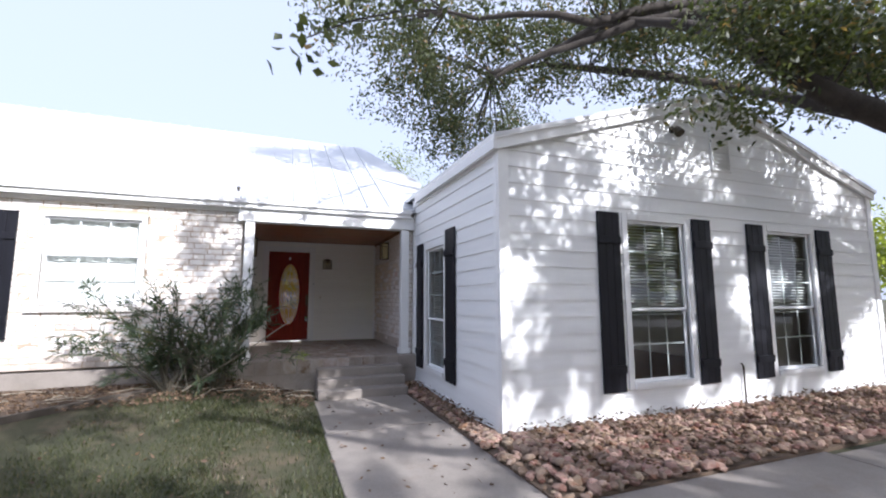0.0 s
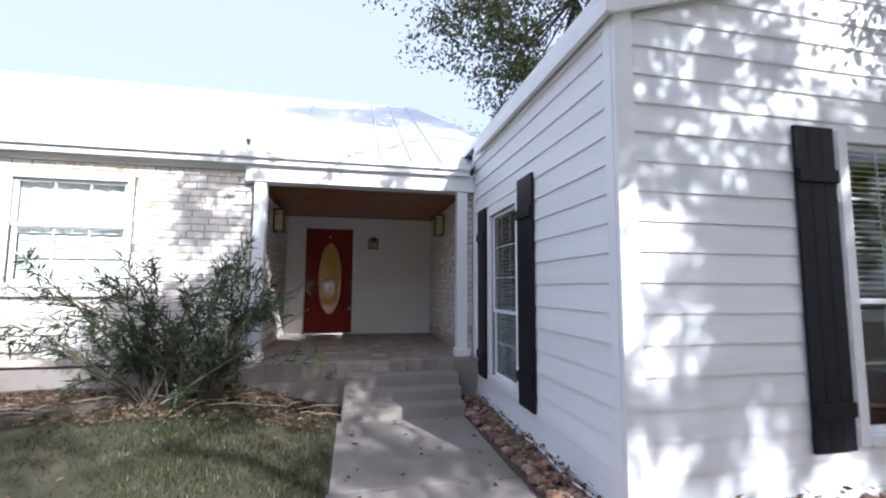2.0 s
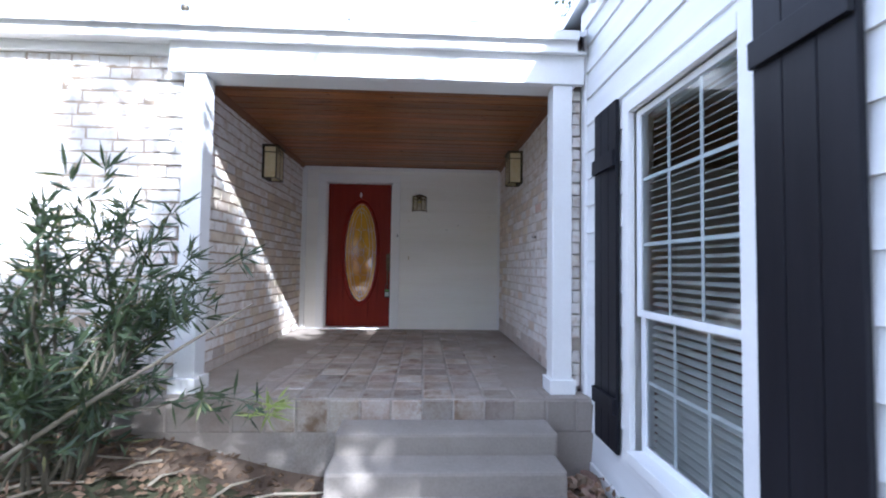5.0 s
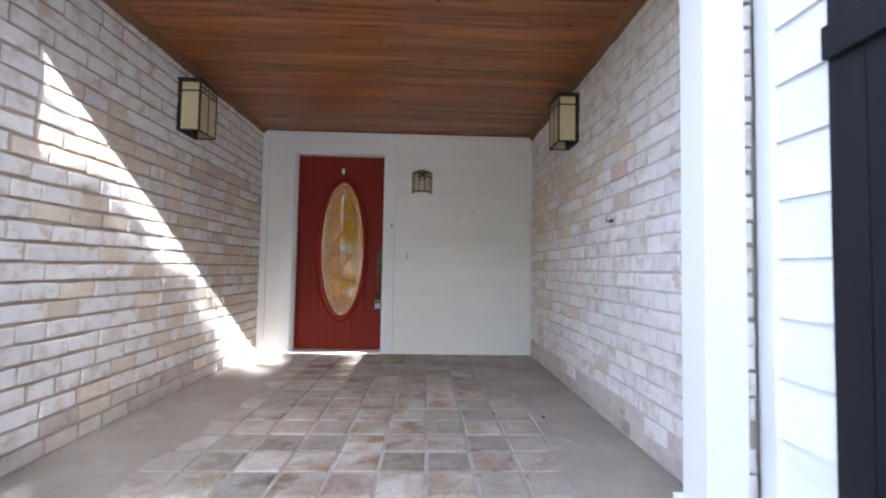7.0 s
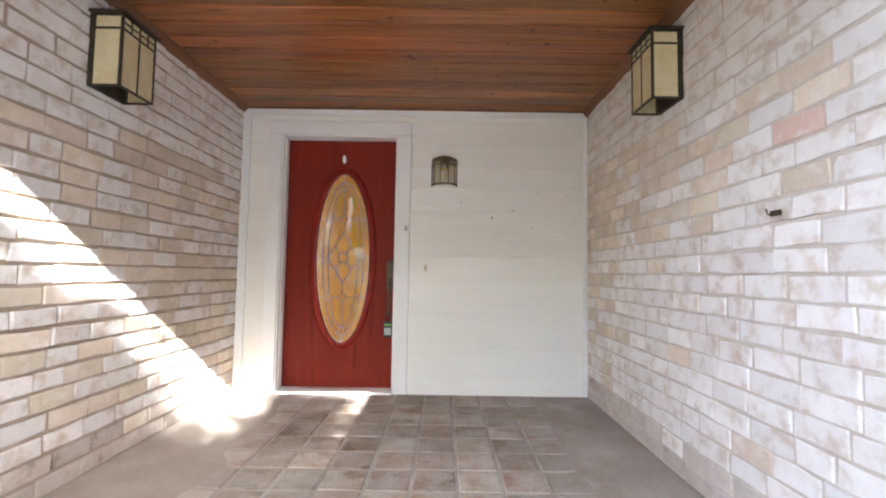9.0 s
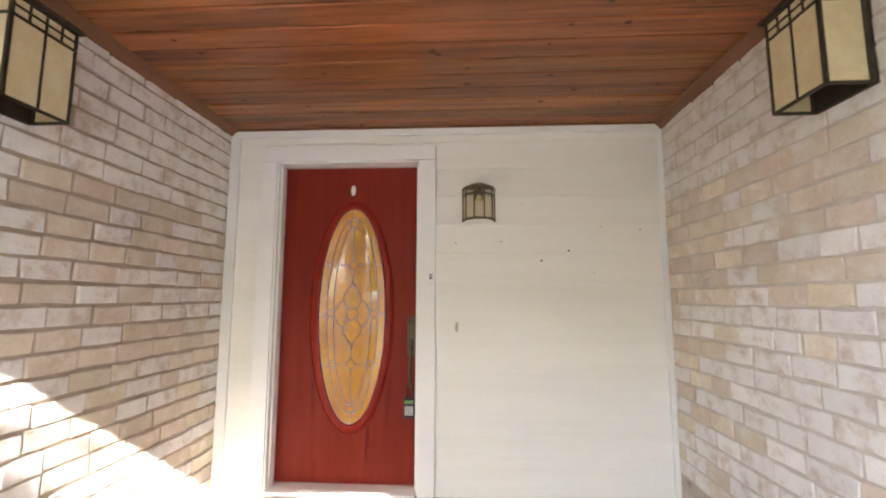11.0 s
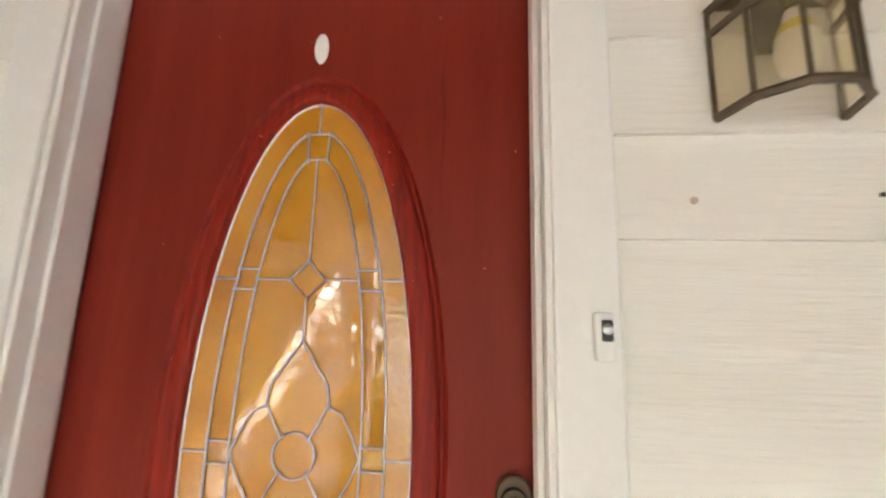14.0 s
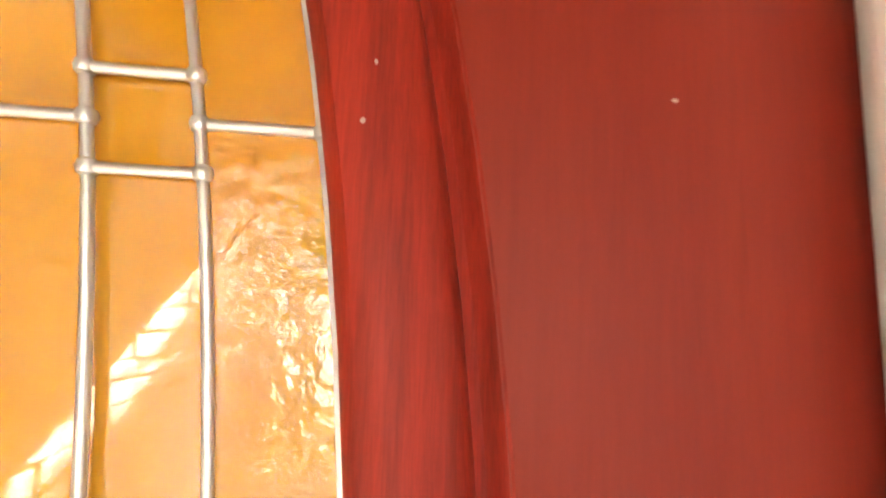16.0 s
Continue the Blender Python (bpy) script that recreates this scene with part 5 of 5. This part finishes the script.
tree("tall live oak shading the lawn and drive", 5, (9.5, -17.5, G0), 3.6, 0.4,
     [((7.0, -13.0, 7.0), 0.5, 0.2), ((3.5, -15.0, 7.0), 0.6, 0.2), ((11.0, -13.5, 7.5), 0.5, 0.2), ((1.0, -17.0, 7.0), 0.5, 0.18)],
     [((7.9, -13.7, 6.6), (2.4, 2.9, 0.8), SHADE_A), ((11.2, -13.6, 6.7), (2.4, 2.9, 0.8), SHADE_A - 30), ((5.4, -14.0, 5.9), (1.5, 1.8, 0.6), 4, 1.7), ((2.2, -16.3, 5.6), (2.6, 2.0, 0.5), SHADE_B, 1.8),
      ((-1.4, -15.6, 5.8), (2.4, 2.0, 0.5), SHADE_B, 1.8), ((3.2, -10.95, 6.0), (2.3, 1.5, 0.5), SHADE_C), ((4.1, -13.2, 6.1), (1.6, 1.4, 0.5), SHADE_D, 1.8), ((1.3, -9.0, 6.0), (0.35, 0.55, 0.3), 3), ((1.9, -10.2, 6.0), (0.35, 0.5, 0.3), 1), ((2.5, -9.25, 6.0), (0.4, 0.5, 0.25), 2), ((3.4, -10.7, 6.0), (0.8, 0.8, 0.3), 9), ((2.5, -9.85, 6.0), (0.36, 0.6, 0.3), 7), ((3.4, -9.05, 6.0), (0.3, 0.4, 0.2), 4), ((2.2, -9.75, 6.0), (0.3, 0.45, 0.25), 4), ((2.62, -9.8, 6.0), (0.2, 0.35, 0.2), 3), ((1.2, -14.5, 6.0), (2.2, 1.3, 0.5), 5, 1.8), ((1.5, -11.0, 6.0), (0.7, 0.6, 0.3), 7),
      ((4.9, -15.8, 6.0), (1.2, 1.0, 0.6), 1), ((7.0, -19.5, 6.8), (3.5, 2.2, 1.0), 70), ((12.0, -19.5, 6.8), (3.0, 2.2, 1.0), 60), ((-4.0, -21.0, 6.4), (3.6, 2.4, 1.3), 70), ((2.5, -21.5, 6.4), (3.6, 2.4, 1.3), 70)], 190, 0.13, clump_r=0.25)
near = thing("oak_branch", "leafy oak branch hanging down above the walk", "branch")
rngb = np.random.default_rng(12)
bp_ = limb_path(rngb, (3.0, -5.2, 5.7), (-0.08, -7.22, 3.0), 8, 0.2, 0.15)
part("bough", MB().tube(bp_, [0.03 * (1 - 0.1 * i) for i in range(9)], 6), BARK, near, smooth=True)
v, f = leaf_batch([(np.array(bp_[min(8, int(rngb.uniform(1, 9)))]) + rngb.normal(size=3) * (0.12, 0.12, 0.14), None) for _ in range(150)], 0.13, 0.07, rngb)
leaf_object("leaves", v, f, OAKLEAF, near)

# trees behind the house and across the street
for i, (x, y, h, s) in enumerate(((6.2, 14.5, 11, 0.7), (9.5, 22, 8.5, 1.0), (15, 19, 8, 1.0), (-11, -25, 12, 1.6), (-4, -27, 12, 1.6), (-30, -44, 9, 1.3), (-14, -41, 8, 1.2), (0, -43, 10, 1.3), (13, -40, 8, 1.2), (27, -42, 9, 1.3), (-9, -31, 12, 1.6), (-1, -33, 13, 1.7), (7, -31, 12.5, 1.7), (15, -32, 13, 1.7), (24, -30, 12, 1.7), (33, -26, 12, 1.7), (19, -2, 5.0, 0.7), (21, -8, 4.6, 0.7))):
    if y < -20:
        x, y, h, s = x * 1.6, y * 1.7, h * 1.55, s * 1.5
    g = ground_z(x, y)
    tree("leafy tree in the distance, backlight put into its pale green", 20 + i, (x, y, g), h * 0.35, 0.22 * s, [((x + 1.5 * s, y, g + h * 0.7), 0.2, 0.1), ((x - 1.5 * s, y + 0.5, g + h * 0.75), 0.2, 0.1)],
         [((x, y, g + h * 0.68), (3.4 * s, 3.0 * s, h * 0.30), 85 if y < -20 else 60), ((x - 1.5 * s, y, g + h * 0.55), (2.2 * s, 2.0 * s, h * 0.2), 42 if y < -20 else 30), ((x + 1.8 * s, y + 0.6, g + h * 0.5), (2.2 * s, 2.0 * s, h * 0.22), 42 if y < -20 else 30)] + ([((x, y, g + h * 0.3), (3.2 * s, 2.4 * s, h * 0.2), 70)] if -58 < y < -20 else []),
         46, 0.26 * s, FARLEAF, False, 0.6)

# oleander bush by the porch
STEM = surf("green_brown_stem", (0.065, 0.058, 0.04), (0.12, 0.105, 0.072), 10, 60, 0.85, 0.3)
bush = thing("oleander_bush", "loose oleander bush with narrow grey-green leaves", "bush")
rngo = np.random.default_rng(4)
cent = []
for i in range(70):
    a = rngo.uniform(0, 2 * math.pi)
    b0 = np.array([-1.25 + 0.35 * math.cos(a), -3.72 + 0.22 * math.sin(a), 0])
    b0[2] = ground_z(b0[0], b0[1]) - 0.02
    tip = np.array([rngo.uniform(-2.75, -0.40), rngo.uniform(-4.35, -3.42), 0])
    far = abs(tip[0] + 1.35) / 1.4
    tip[2] = rngo.uniform(0.55, 1.35) - 0.35 * far
    if i >= 46:
        tip = np.array([-1.3 + 1.0 * math.cos(a) * rngo.uniform(0.4, 1), -3.78 + 0.5 * math.sin(a), rngo.uniform(-0.2, 0.5)])
    if i < 4:
        tip = np.array([(-0.42, -3.75, 1.22), (0.02, -3.85, 0.92), (0.12, -3.9, 0.15), (-0.75, -3.7, 1.2)][i])
    p = limb_path(rngo, b0, tip, 6, 0.18, 0.12)
    part("stem", MB().tube(p, [0.010, 0.009, 0.008, 0.007, 0.006, 0.004, 0.003], 6), STEM, bush, smooth=True)
    for k in range(58):
        t = 1 - rngo.uniform(0, 0.8) ** 1.5
        j = min(5, int(t * 6))
        q = p[j].lerp(p[j + 1], t * 6 - j)
        d = (p[j + 1] - p[j]).normalized()
        out = rngo.normal(size=3)
        cent.append((np.array(q) + rngo.normal(size=3) * 0.012, np.array(d) * 0.7 + out * 0.55))
    if i % 2 == 0:
        for sde in range(3):
            j = int(rngo.integers(2, 6))
            e = p[j] + Vector(rngo.normal(size=3)) * 0.2 + Vector((0, 0, 0.12))
            for k in range(18):
                t = rngo.uniform(0.3, 1)
                cent.append((np.array(p[j].lerp(e, t)), np.array((e - p[j]).normalized()) * 0.6 + rngo.normal(size=3) * 0.5))
v, f = leaf_batch(cent, 0.125, 0.017, rngo, 0.15)
leaf_object("foliage", v, f, OLEANDER, bush)
tuft = np.random.default_rng(6)
v, f = leaf_batch([(np.array((0.13, -3.87, 0.12)) + tuft.normal(size=3) * 0.02, (tuft.normal() * 0.8, tuft.normal() * 0.8, 0.5)) for _ in range(40)], 0.13, 0.015, tuft)
leaf_object("foliage", v, f, leaf_mat("young_leaf", (0.22, 0.27, 0.08), (0.33, 0.38, 0.14), 0.3), bush)
branch = thing("fallen_branch", "bare grey branch leaning out of the bush", "branch", mb=MB().tube([(-1.35, -3.95, -0.25), (-0.75, -4.02, 0.15), (-0.35, -3.9, 0.42), (0.0, -3.80, 0.66)], [0.014, 0.012, 0.009, 0.005], 7), mat=TWIG, smooth=True)

# planting bed with edging, mulch and litter
bed = MB()
nxb, nyb = 40, 12
for j in range(nyb + 1):
    for i in range(nxb + 1):
        x = -9.0 + (0.33 + 9.0) * i / nxb
        yl = -3.62 - 0.55 * max(0, (-1.4 - x)) * (1 if x > -3.2 else 0) - (0.99 if x <= -3.2 else 0)
        y = FRONT + 0.02 + (yl - FRONT) * j / nyb if x < -0.95 else PY0 + 0.02 + (yl - PY0 - 0.3 * noise.noise((x * 2, 3, 1))) * j / nyb
        bed.v.append((x, y, ground_z(x, y) + 0.022 + 0.02 * noise.noise((x * 5, y * 5, 2))))
bed.f = [(j * (nxb + 1) + i, (j + 1) * (nxb + 1) + i, (j + 1) * (nxb + 1) + i + 1, j * (nxb + 1) + i + 1) for j in range(nyb) for i in range(nxb)]
thing("ground_bed", "bare brown soil bed along the house", "soil", kind="structure", mb=bed, mat=SOIL, smooth=True)
ed = MB()
ep = [(-1.5, -3.66), (-2.0, -3.95), (-2.6, -4.28), (-3.2, -4.61), (-4.5, -4.66), (-7.0, -4.7)]
for a, b in zip(ep, ep[1:]):
    d = Vector((b[0] - a[0], b[1] - a[1])).normalized()
    n = Vector((d.y, -d.x)) * 0.02
    q = [(a[0] - n.x, a[1] - n.y), (b[0] - n.x, b[1] - n.y), (b[0] + n.x, b[1] + n.y), (a[0] + n.x, a[1] + n.y)]
    ed.hexa([(x, y, ground_z(x, y) - 0.06) for x, y in q] + [(x, y, ground_z(x, y) + 0.075) for x, y in q])
thing("bed_edging", "dark weathered timber edging of the planting bed", "edging", mb=ed, mat=surf("dark_timber", (0.06, 0.05, 0.04), (0.11, 0.09, 0.07), 4, 50, 0.9, 0.5))
rl = np.random.default_rng(9)
lit = []
for _ in range(2600):
    x = rl.uniform(-3.6, 0.3)
    y = rl.uniform(-4.3, -3.3) if rl.random() < 0.96 else rl.uniform(-7.5, -3.6)
    lit.append((np.array((x, y, ground_z(x, y) + 0.03 + rl.uniform(0, 0.02))), (rl.normal(), rl.normal(), 0.15 * rl.normal())))
for _ in range(500):
    x, y = rl.uniform(1.78, 2.1), rl.uniform(-6.2, -3.4)
    lit.append((np.array((x, y, -0.47 + rl.uniform(0, 0.05))), (rl.normal(), rl.normal(), 0.2)))
for _ in range(2200):
    x, y = rl.uniform(2.2, 9.3), rl.uniform(-7.8, -6.35)
    lit.append((np.array((x, y, -0.44 + rl.uniform(0, 0.05))), (rl.normal(), rl.normal(), 0.2)))
for _ in range(60):
    x, y = rl.uniform(0.4, 1.7), rl.uniform(-7.5, -4)
    lit.append((np.array((x, y, -0.512)), (rl.normal(), rl.normal(), 0.03)))
v, f = leaf_batch(lit, 0.055, 0.026, rl, 0.0)
ob = leaf_object("leaf_litter", v, f, LITTER, None)
tagged(ob, "dry brown fallen leaves over soil and stones", "leaf litter", kind="stuff")
sticks = MB()
for _ in range(26):
    x, y, a, ln = rl.uniform(-3.4, 0.1), rl.uniform(-4.2, -3.5), rl.uniform(0, 6.28), rl.uniform(0.2, 0.9)
    p = [(x + math.cos(a) * ln * t, y + 0.4 * math.sin(a) * ln * t, ground_z(x, y) + 0.045 + 0.02 * math.sin(5 * t)) for t in (0, 0.35, 0.7, 1)]
    sticks.tube(p, [0.009, 0.008, 0.006, 0.003], 5)
thing("twigs", "pale dry twigs scattered on the bed", "twigs", kind="stuff", mb=sticks, mat=TWIG)

# grass
rg = np.random.default_rng(15)
NB = 120000
gxs = 0.30 - rg.uniform(0, 1, NB) ** 1.3 * 8.5
gys = rg.uniform(-8.6, -3.75, NB)
keep = (gys < -3.95 - 0.55 * np.clip(-1.4 - gxs, 0, 1.5) + 0.25 * np.sin(gxs * 3)) & (rg.random(NB) < np.clip(0.55 + 0.5 * np.sin(gxs * 2.1 + 1.3 * gys) * np.sin(gys * 1.7) + 0.25 * np.sin(gxs * 5.3), 0.12, 1))
keep &= ~((gys < -7.85) & (gxs > -1.62))
gxs, gys = gxs[keep], gys[keep]
gzs = np.array([ground_z(x, y) for x, y in zip(gxs, gys)])
cent = np.stack([gxs, gys, gzs], 1)
n = len(cent)
ang = rg.uniform(0, 2 * np.pi, n)
lean = rg.uniform(0.2, 1.1, n)
hh = rg.uniform(0.025, 0.06, n)
ww = np.stack([np.cos(ang), np.sin(ang), 0 * ang], 1) * 0.0035
tipv = cent + np.stack([-np.sin(ang) * lean * hh, np.cos(ang) * lean * hh, hh], 1)
vv = np.stack([cent - ww, cent + ww, tipv], 1).reshape(-1, 3)
ob = leaf_object("grass", vv, np.arange(3 * n).reshape(-1, 3), GRASS, None)
tagged(ob, "short patchy lawn grass with worn spots", "grass", kind="stuff")

# cable along the wing
thing("cable", "white cable lying along the foot of the siding", "cable", mb=MB().tube([(2.03, -3.9, -0.42), (2.0, -4.7, -0.44), (2.015, -5.3, -0.43), (1.98, -5.8, -0.445), (2.01, -6.4, -0.42)], 0.006, 6), mat=VINYL, smooth=True)
pipe = thing("tap_pipe", "thin grey pipe standing against the siding", "pipe", mb=MB().tube([(5.82, WY - 0.05, -0.55), (5.82, WY - 0.05, 0.02), (5.82, WY - 0.02, 0.06)], 0.012, 8), mat=BRONZE, smooth=True)

# ---- pieces: stones, tiles, bricks ----
stone_bed = thing("stone_bed", "bed of reddish brown river stones along the wing", "stone bed", kind="structure",
                  mb=MB().box(1.725, -7.85, -0.60, 9.9, WY - 0.03, -0.505).box(1.725, WY - 0.029, -0.60, WX - 0.032, -3.30, -0.505), mat=SOIL)
stone_meshes = []
rs = random.Random(31)
for k in range(14):
    bm = bmesh.new()
    bmesh.ops.create_icosphere(bm, subdivisions=1, radius=1.0)
    sc = (rs.uniform(0.8, 1.25), rs.uniform(0.7, 1.0), rs.uniform(0.42, 0.7))
    for q in bm.verts:
        j = 1 + 0.24 * noise.noise(q.co * 1.3 + Vector((k * 5.0, 0, 0)))
        q.co = Vector((q.co.x * sc[0] * j, q.co.y * sc[1] * j, q.co.z * sc[2] * j))
    me = bpy.data.meshes.new("stone")
    bm.to_mesh(me)
    bm.free()
    me.materials.append(STONE)
    if k % 2:
        me.polygons.foreach_set("use_smooth", [True] * len(me.polygons))
    stone_meshes.append(me)
rest = MB()
spots = []
for _ in range(2600):
    x = 2.12 + (9.8 - 2.12) * rs.random() ** 1.35
    spots.append((x, rs.uniform(-7.84, WY - 0.06), rs.uniform(0.022, 0.07)))
for _ in range(420):
    spots.append((rs.uniform(1.76, WX - 0.07), rs.uniform(WY - 0.3, -3.33), rs.uniform(0.025, 0.065)))
for _ in range(130):
    spots.append((rs.uniform(1.72, 2.2), rs.uniform(-7.9, -6.4), rs.uniform(0.028, 0.07)))
spots.sort(key=lambda s: (s[0] - 2.2) ** 2 + 0.3 * (s[1] + 6.6) ** 2)
for i, (x, y, r) in enumerate(spots):
    mm = pose(x, y, -0.505 + r * 0.4 + rs.uniform(0, 0.025), rs.uniform(-25, 25), rs.uniform(-25, 25), rs.uniform(0, 360)) @ Matrix.Diagonal((r, r, r, 1))
    me = stone_meshes[rs.randrange(14)]
    if i < 300:
        part("stone", me, None, stone_bed, m=mm)
    else:
        rest.add([mm @ q.co for q in me.vertices], [tuple(p.vertices) for p in me.polygons])
tagged(part("stones", rest, STONE_I, stone_bed), kind="stuff")

tile_cache = {}


def tile_mesh(w, d):
    key = (round(w, 3), round(d, 3))
    if key not in tile_cache:
        a, b, c, t = key[0] / 2, key[1] / 2, 0.008, 0.012
        mb = MB()
        mb.v = [(-a, -b, -t), (a, -b, -t), (a, b, -t), (-a, b, -t), (-a, -b, -0.005), (a, -b, -0.005), (a, b, -0.005), (-a, b, -0.005), (-a + c, -b + c, 0), (a - c, -b + c, 0), (a - c, b - c, 0), (-a + c, b - c, 0)]
        mb.f = [(0, 1, 5, 4), (1, 2, 6, 5), (2, 3, 7, 6), (3, 0, 4, 7), (4, 5, 9, 8), (5, 6, 10, 9), (6, 7, 11, 10), (7, 4, 8, 11), (8, 9, 10, 11)]
        tile_cache[key] = mb.mesh("tile", TILE)
    return tile_cache[key]


TP = 0.2075
xs = [PX0 - 0.15] + [0.51 + TP * k for k in range(-6, 8)] + [PX1 + 0.085]
ys = [PY0 + TP * k for k in range(15)] + [PY1]
rt = random.Random(5)
for i, (a, b) in enumerate(zip(xs, xs[1:])):
    for j, (c, d) in enumerate(zip(ys, ys[1:])):
        a2, b2 = (a, b) if d < FRONT else (max(a, PX0), min(b, PX1))
        if b2 - a2 < 0.03:
            continue
        part("tile", tile_mesh(b2 - a2 - 0.012, d - c - 0.014), None, porch, m=pose((a2 + b2) / 2, (c + d) / 2, rt.uniform(-0.001, 0.0015), rt.uniform(-0.25, 0.25), rt.uniform(-0.25, 0.25), rt.uniform(-0.4, 0.4)))
    part("tile", tile_mesh(b - a - 0.012, 0.21), None, porch, m=pose((a + b) / 2, PY0 - 0.001, -0.118, 90, 0, 0))

# left wall: tan bricks thicken upward and inward, putting shade into the colour
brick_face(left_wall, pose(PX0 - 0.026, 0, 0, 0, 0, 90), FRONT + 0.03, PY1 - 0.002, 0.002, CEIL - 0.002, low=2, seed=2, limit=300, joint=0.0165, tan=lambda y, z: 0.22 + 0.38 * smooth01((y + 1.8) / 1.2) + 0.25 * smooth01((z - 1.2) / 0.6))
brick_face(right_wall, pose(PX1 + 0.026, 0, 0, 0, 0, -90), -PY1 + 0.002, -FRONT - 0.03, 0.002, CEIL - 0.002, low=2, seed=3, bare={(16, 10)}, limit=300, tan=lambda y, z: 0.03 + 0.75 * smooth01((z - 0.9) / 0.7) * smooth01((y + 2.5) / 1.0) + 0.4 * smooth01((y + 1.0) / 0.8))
brick_face(right_wall, pose(0, FRONT + 0.022, 0), PX1 - 0.006, WX - 0.032, -0.5, 2.2, low=3, seed=6, limit=60)
brick_face(front_wall, pose(0, FRONT + 0.022, 0), -5.2, PX0 - 0.001, 0.0, 2.345, holes=[(LWIN[0], LWIN[1], LWIN[2] - 0.10, LWIN[3] + 0.05)], low=2, seed=4, limit=300)
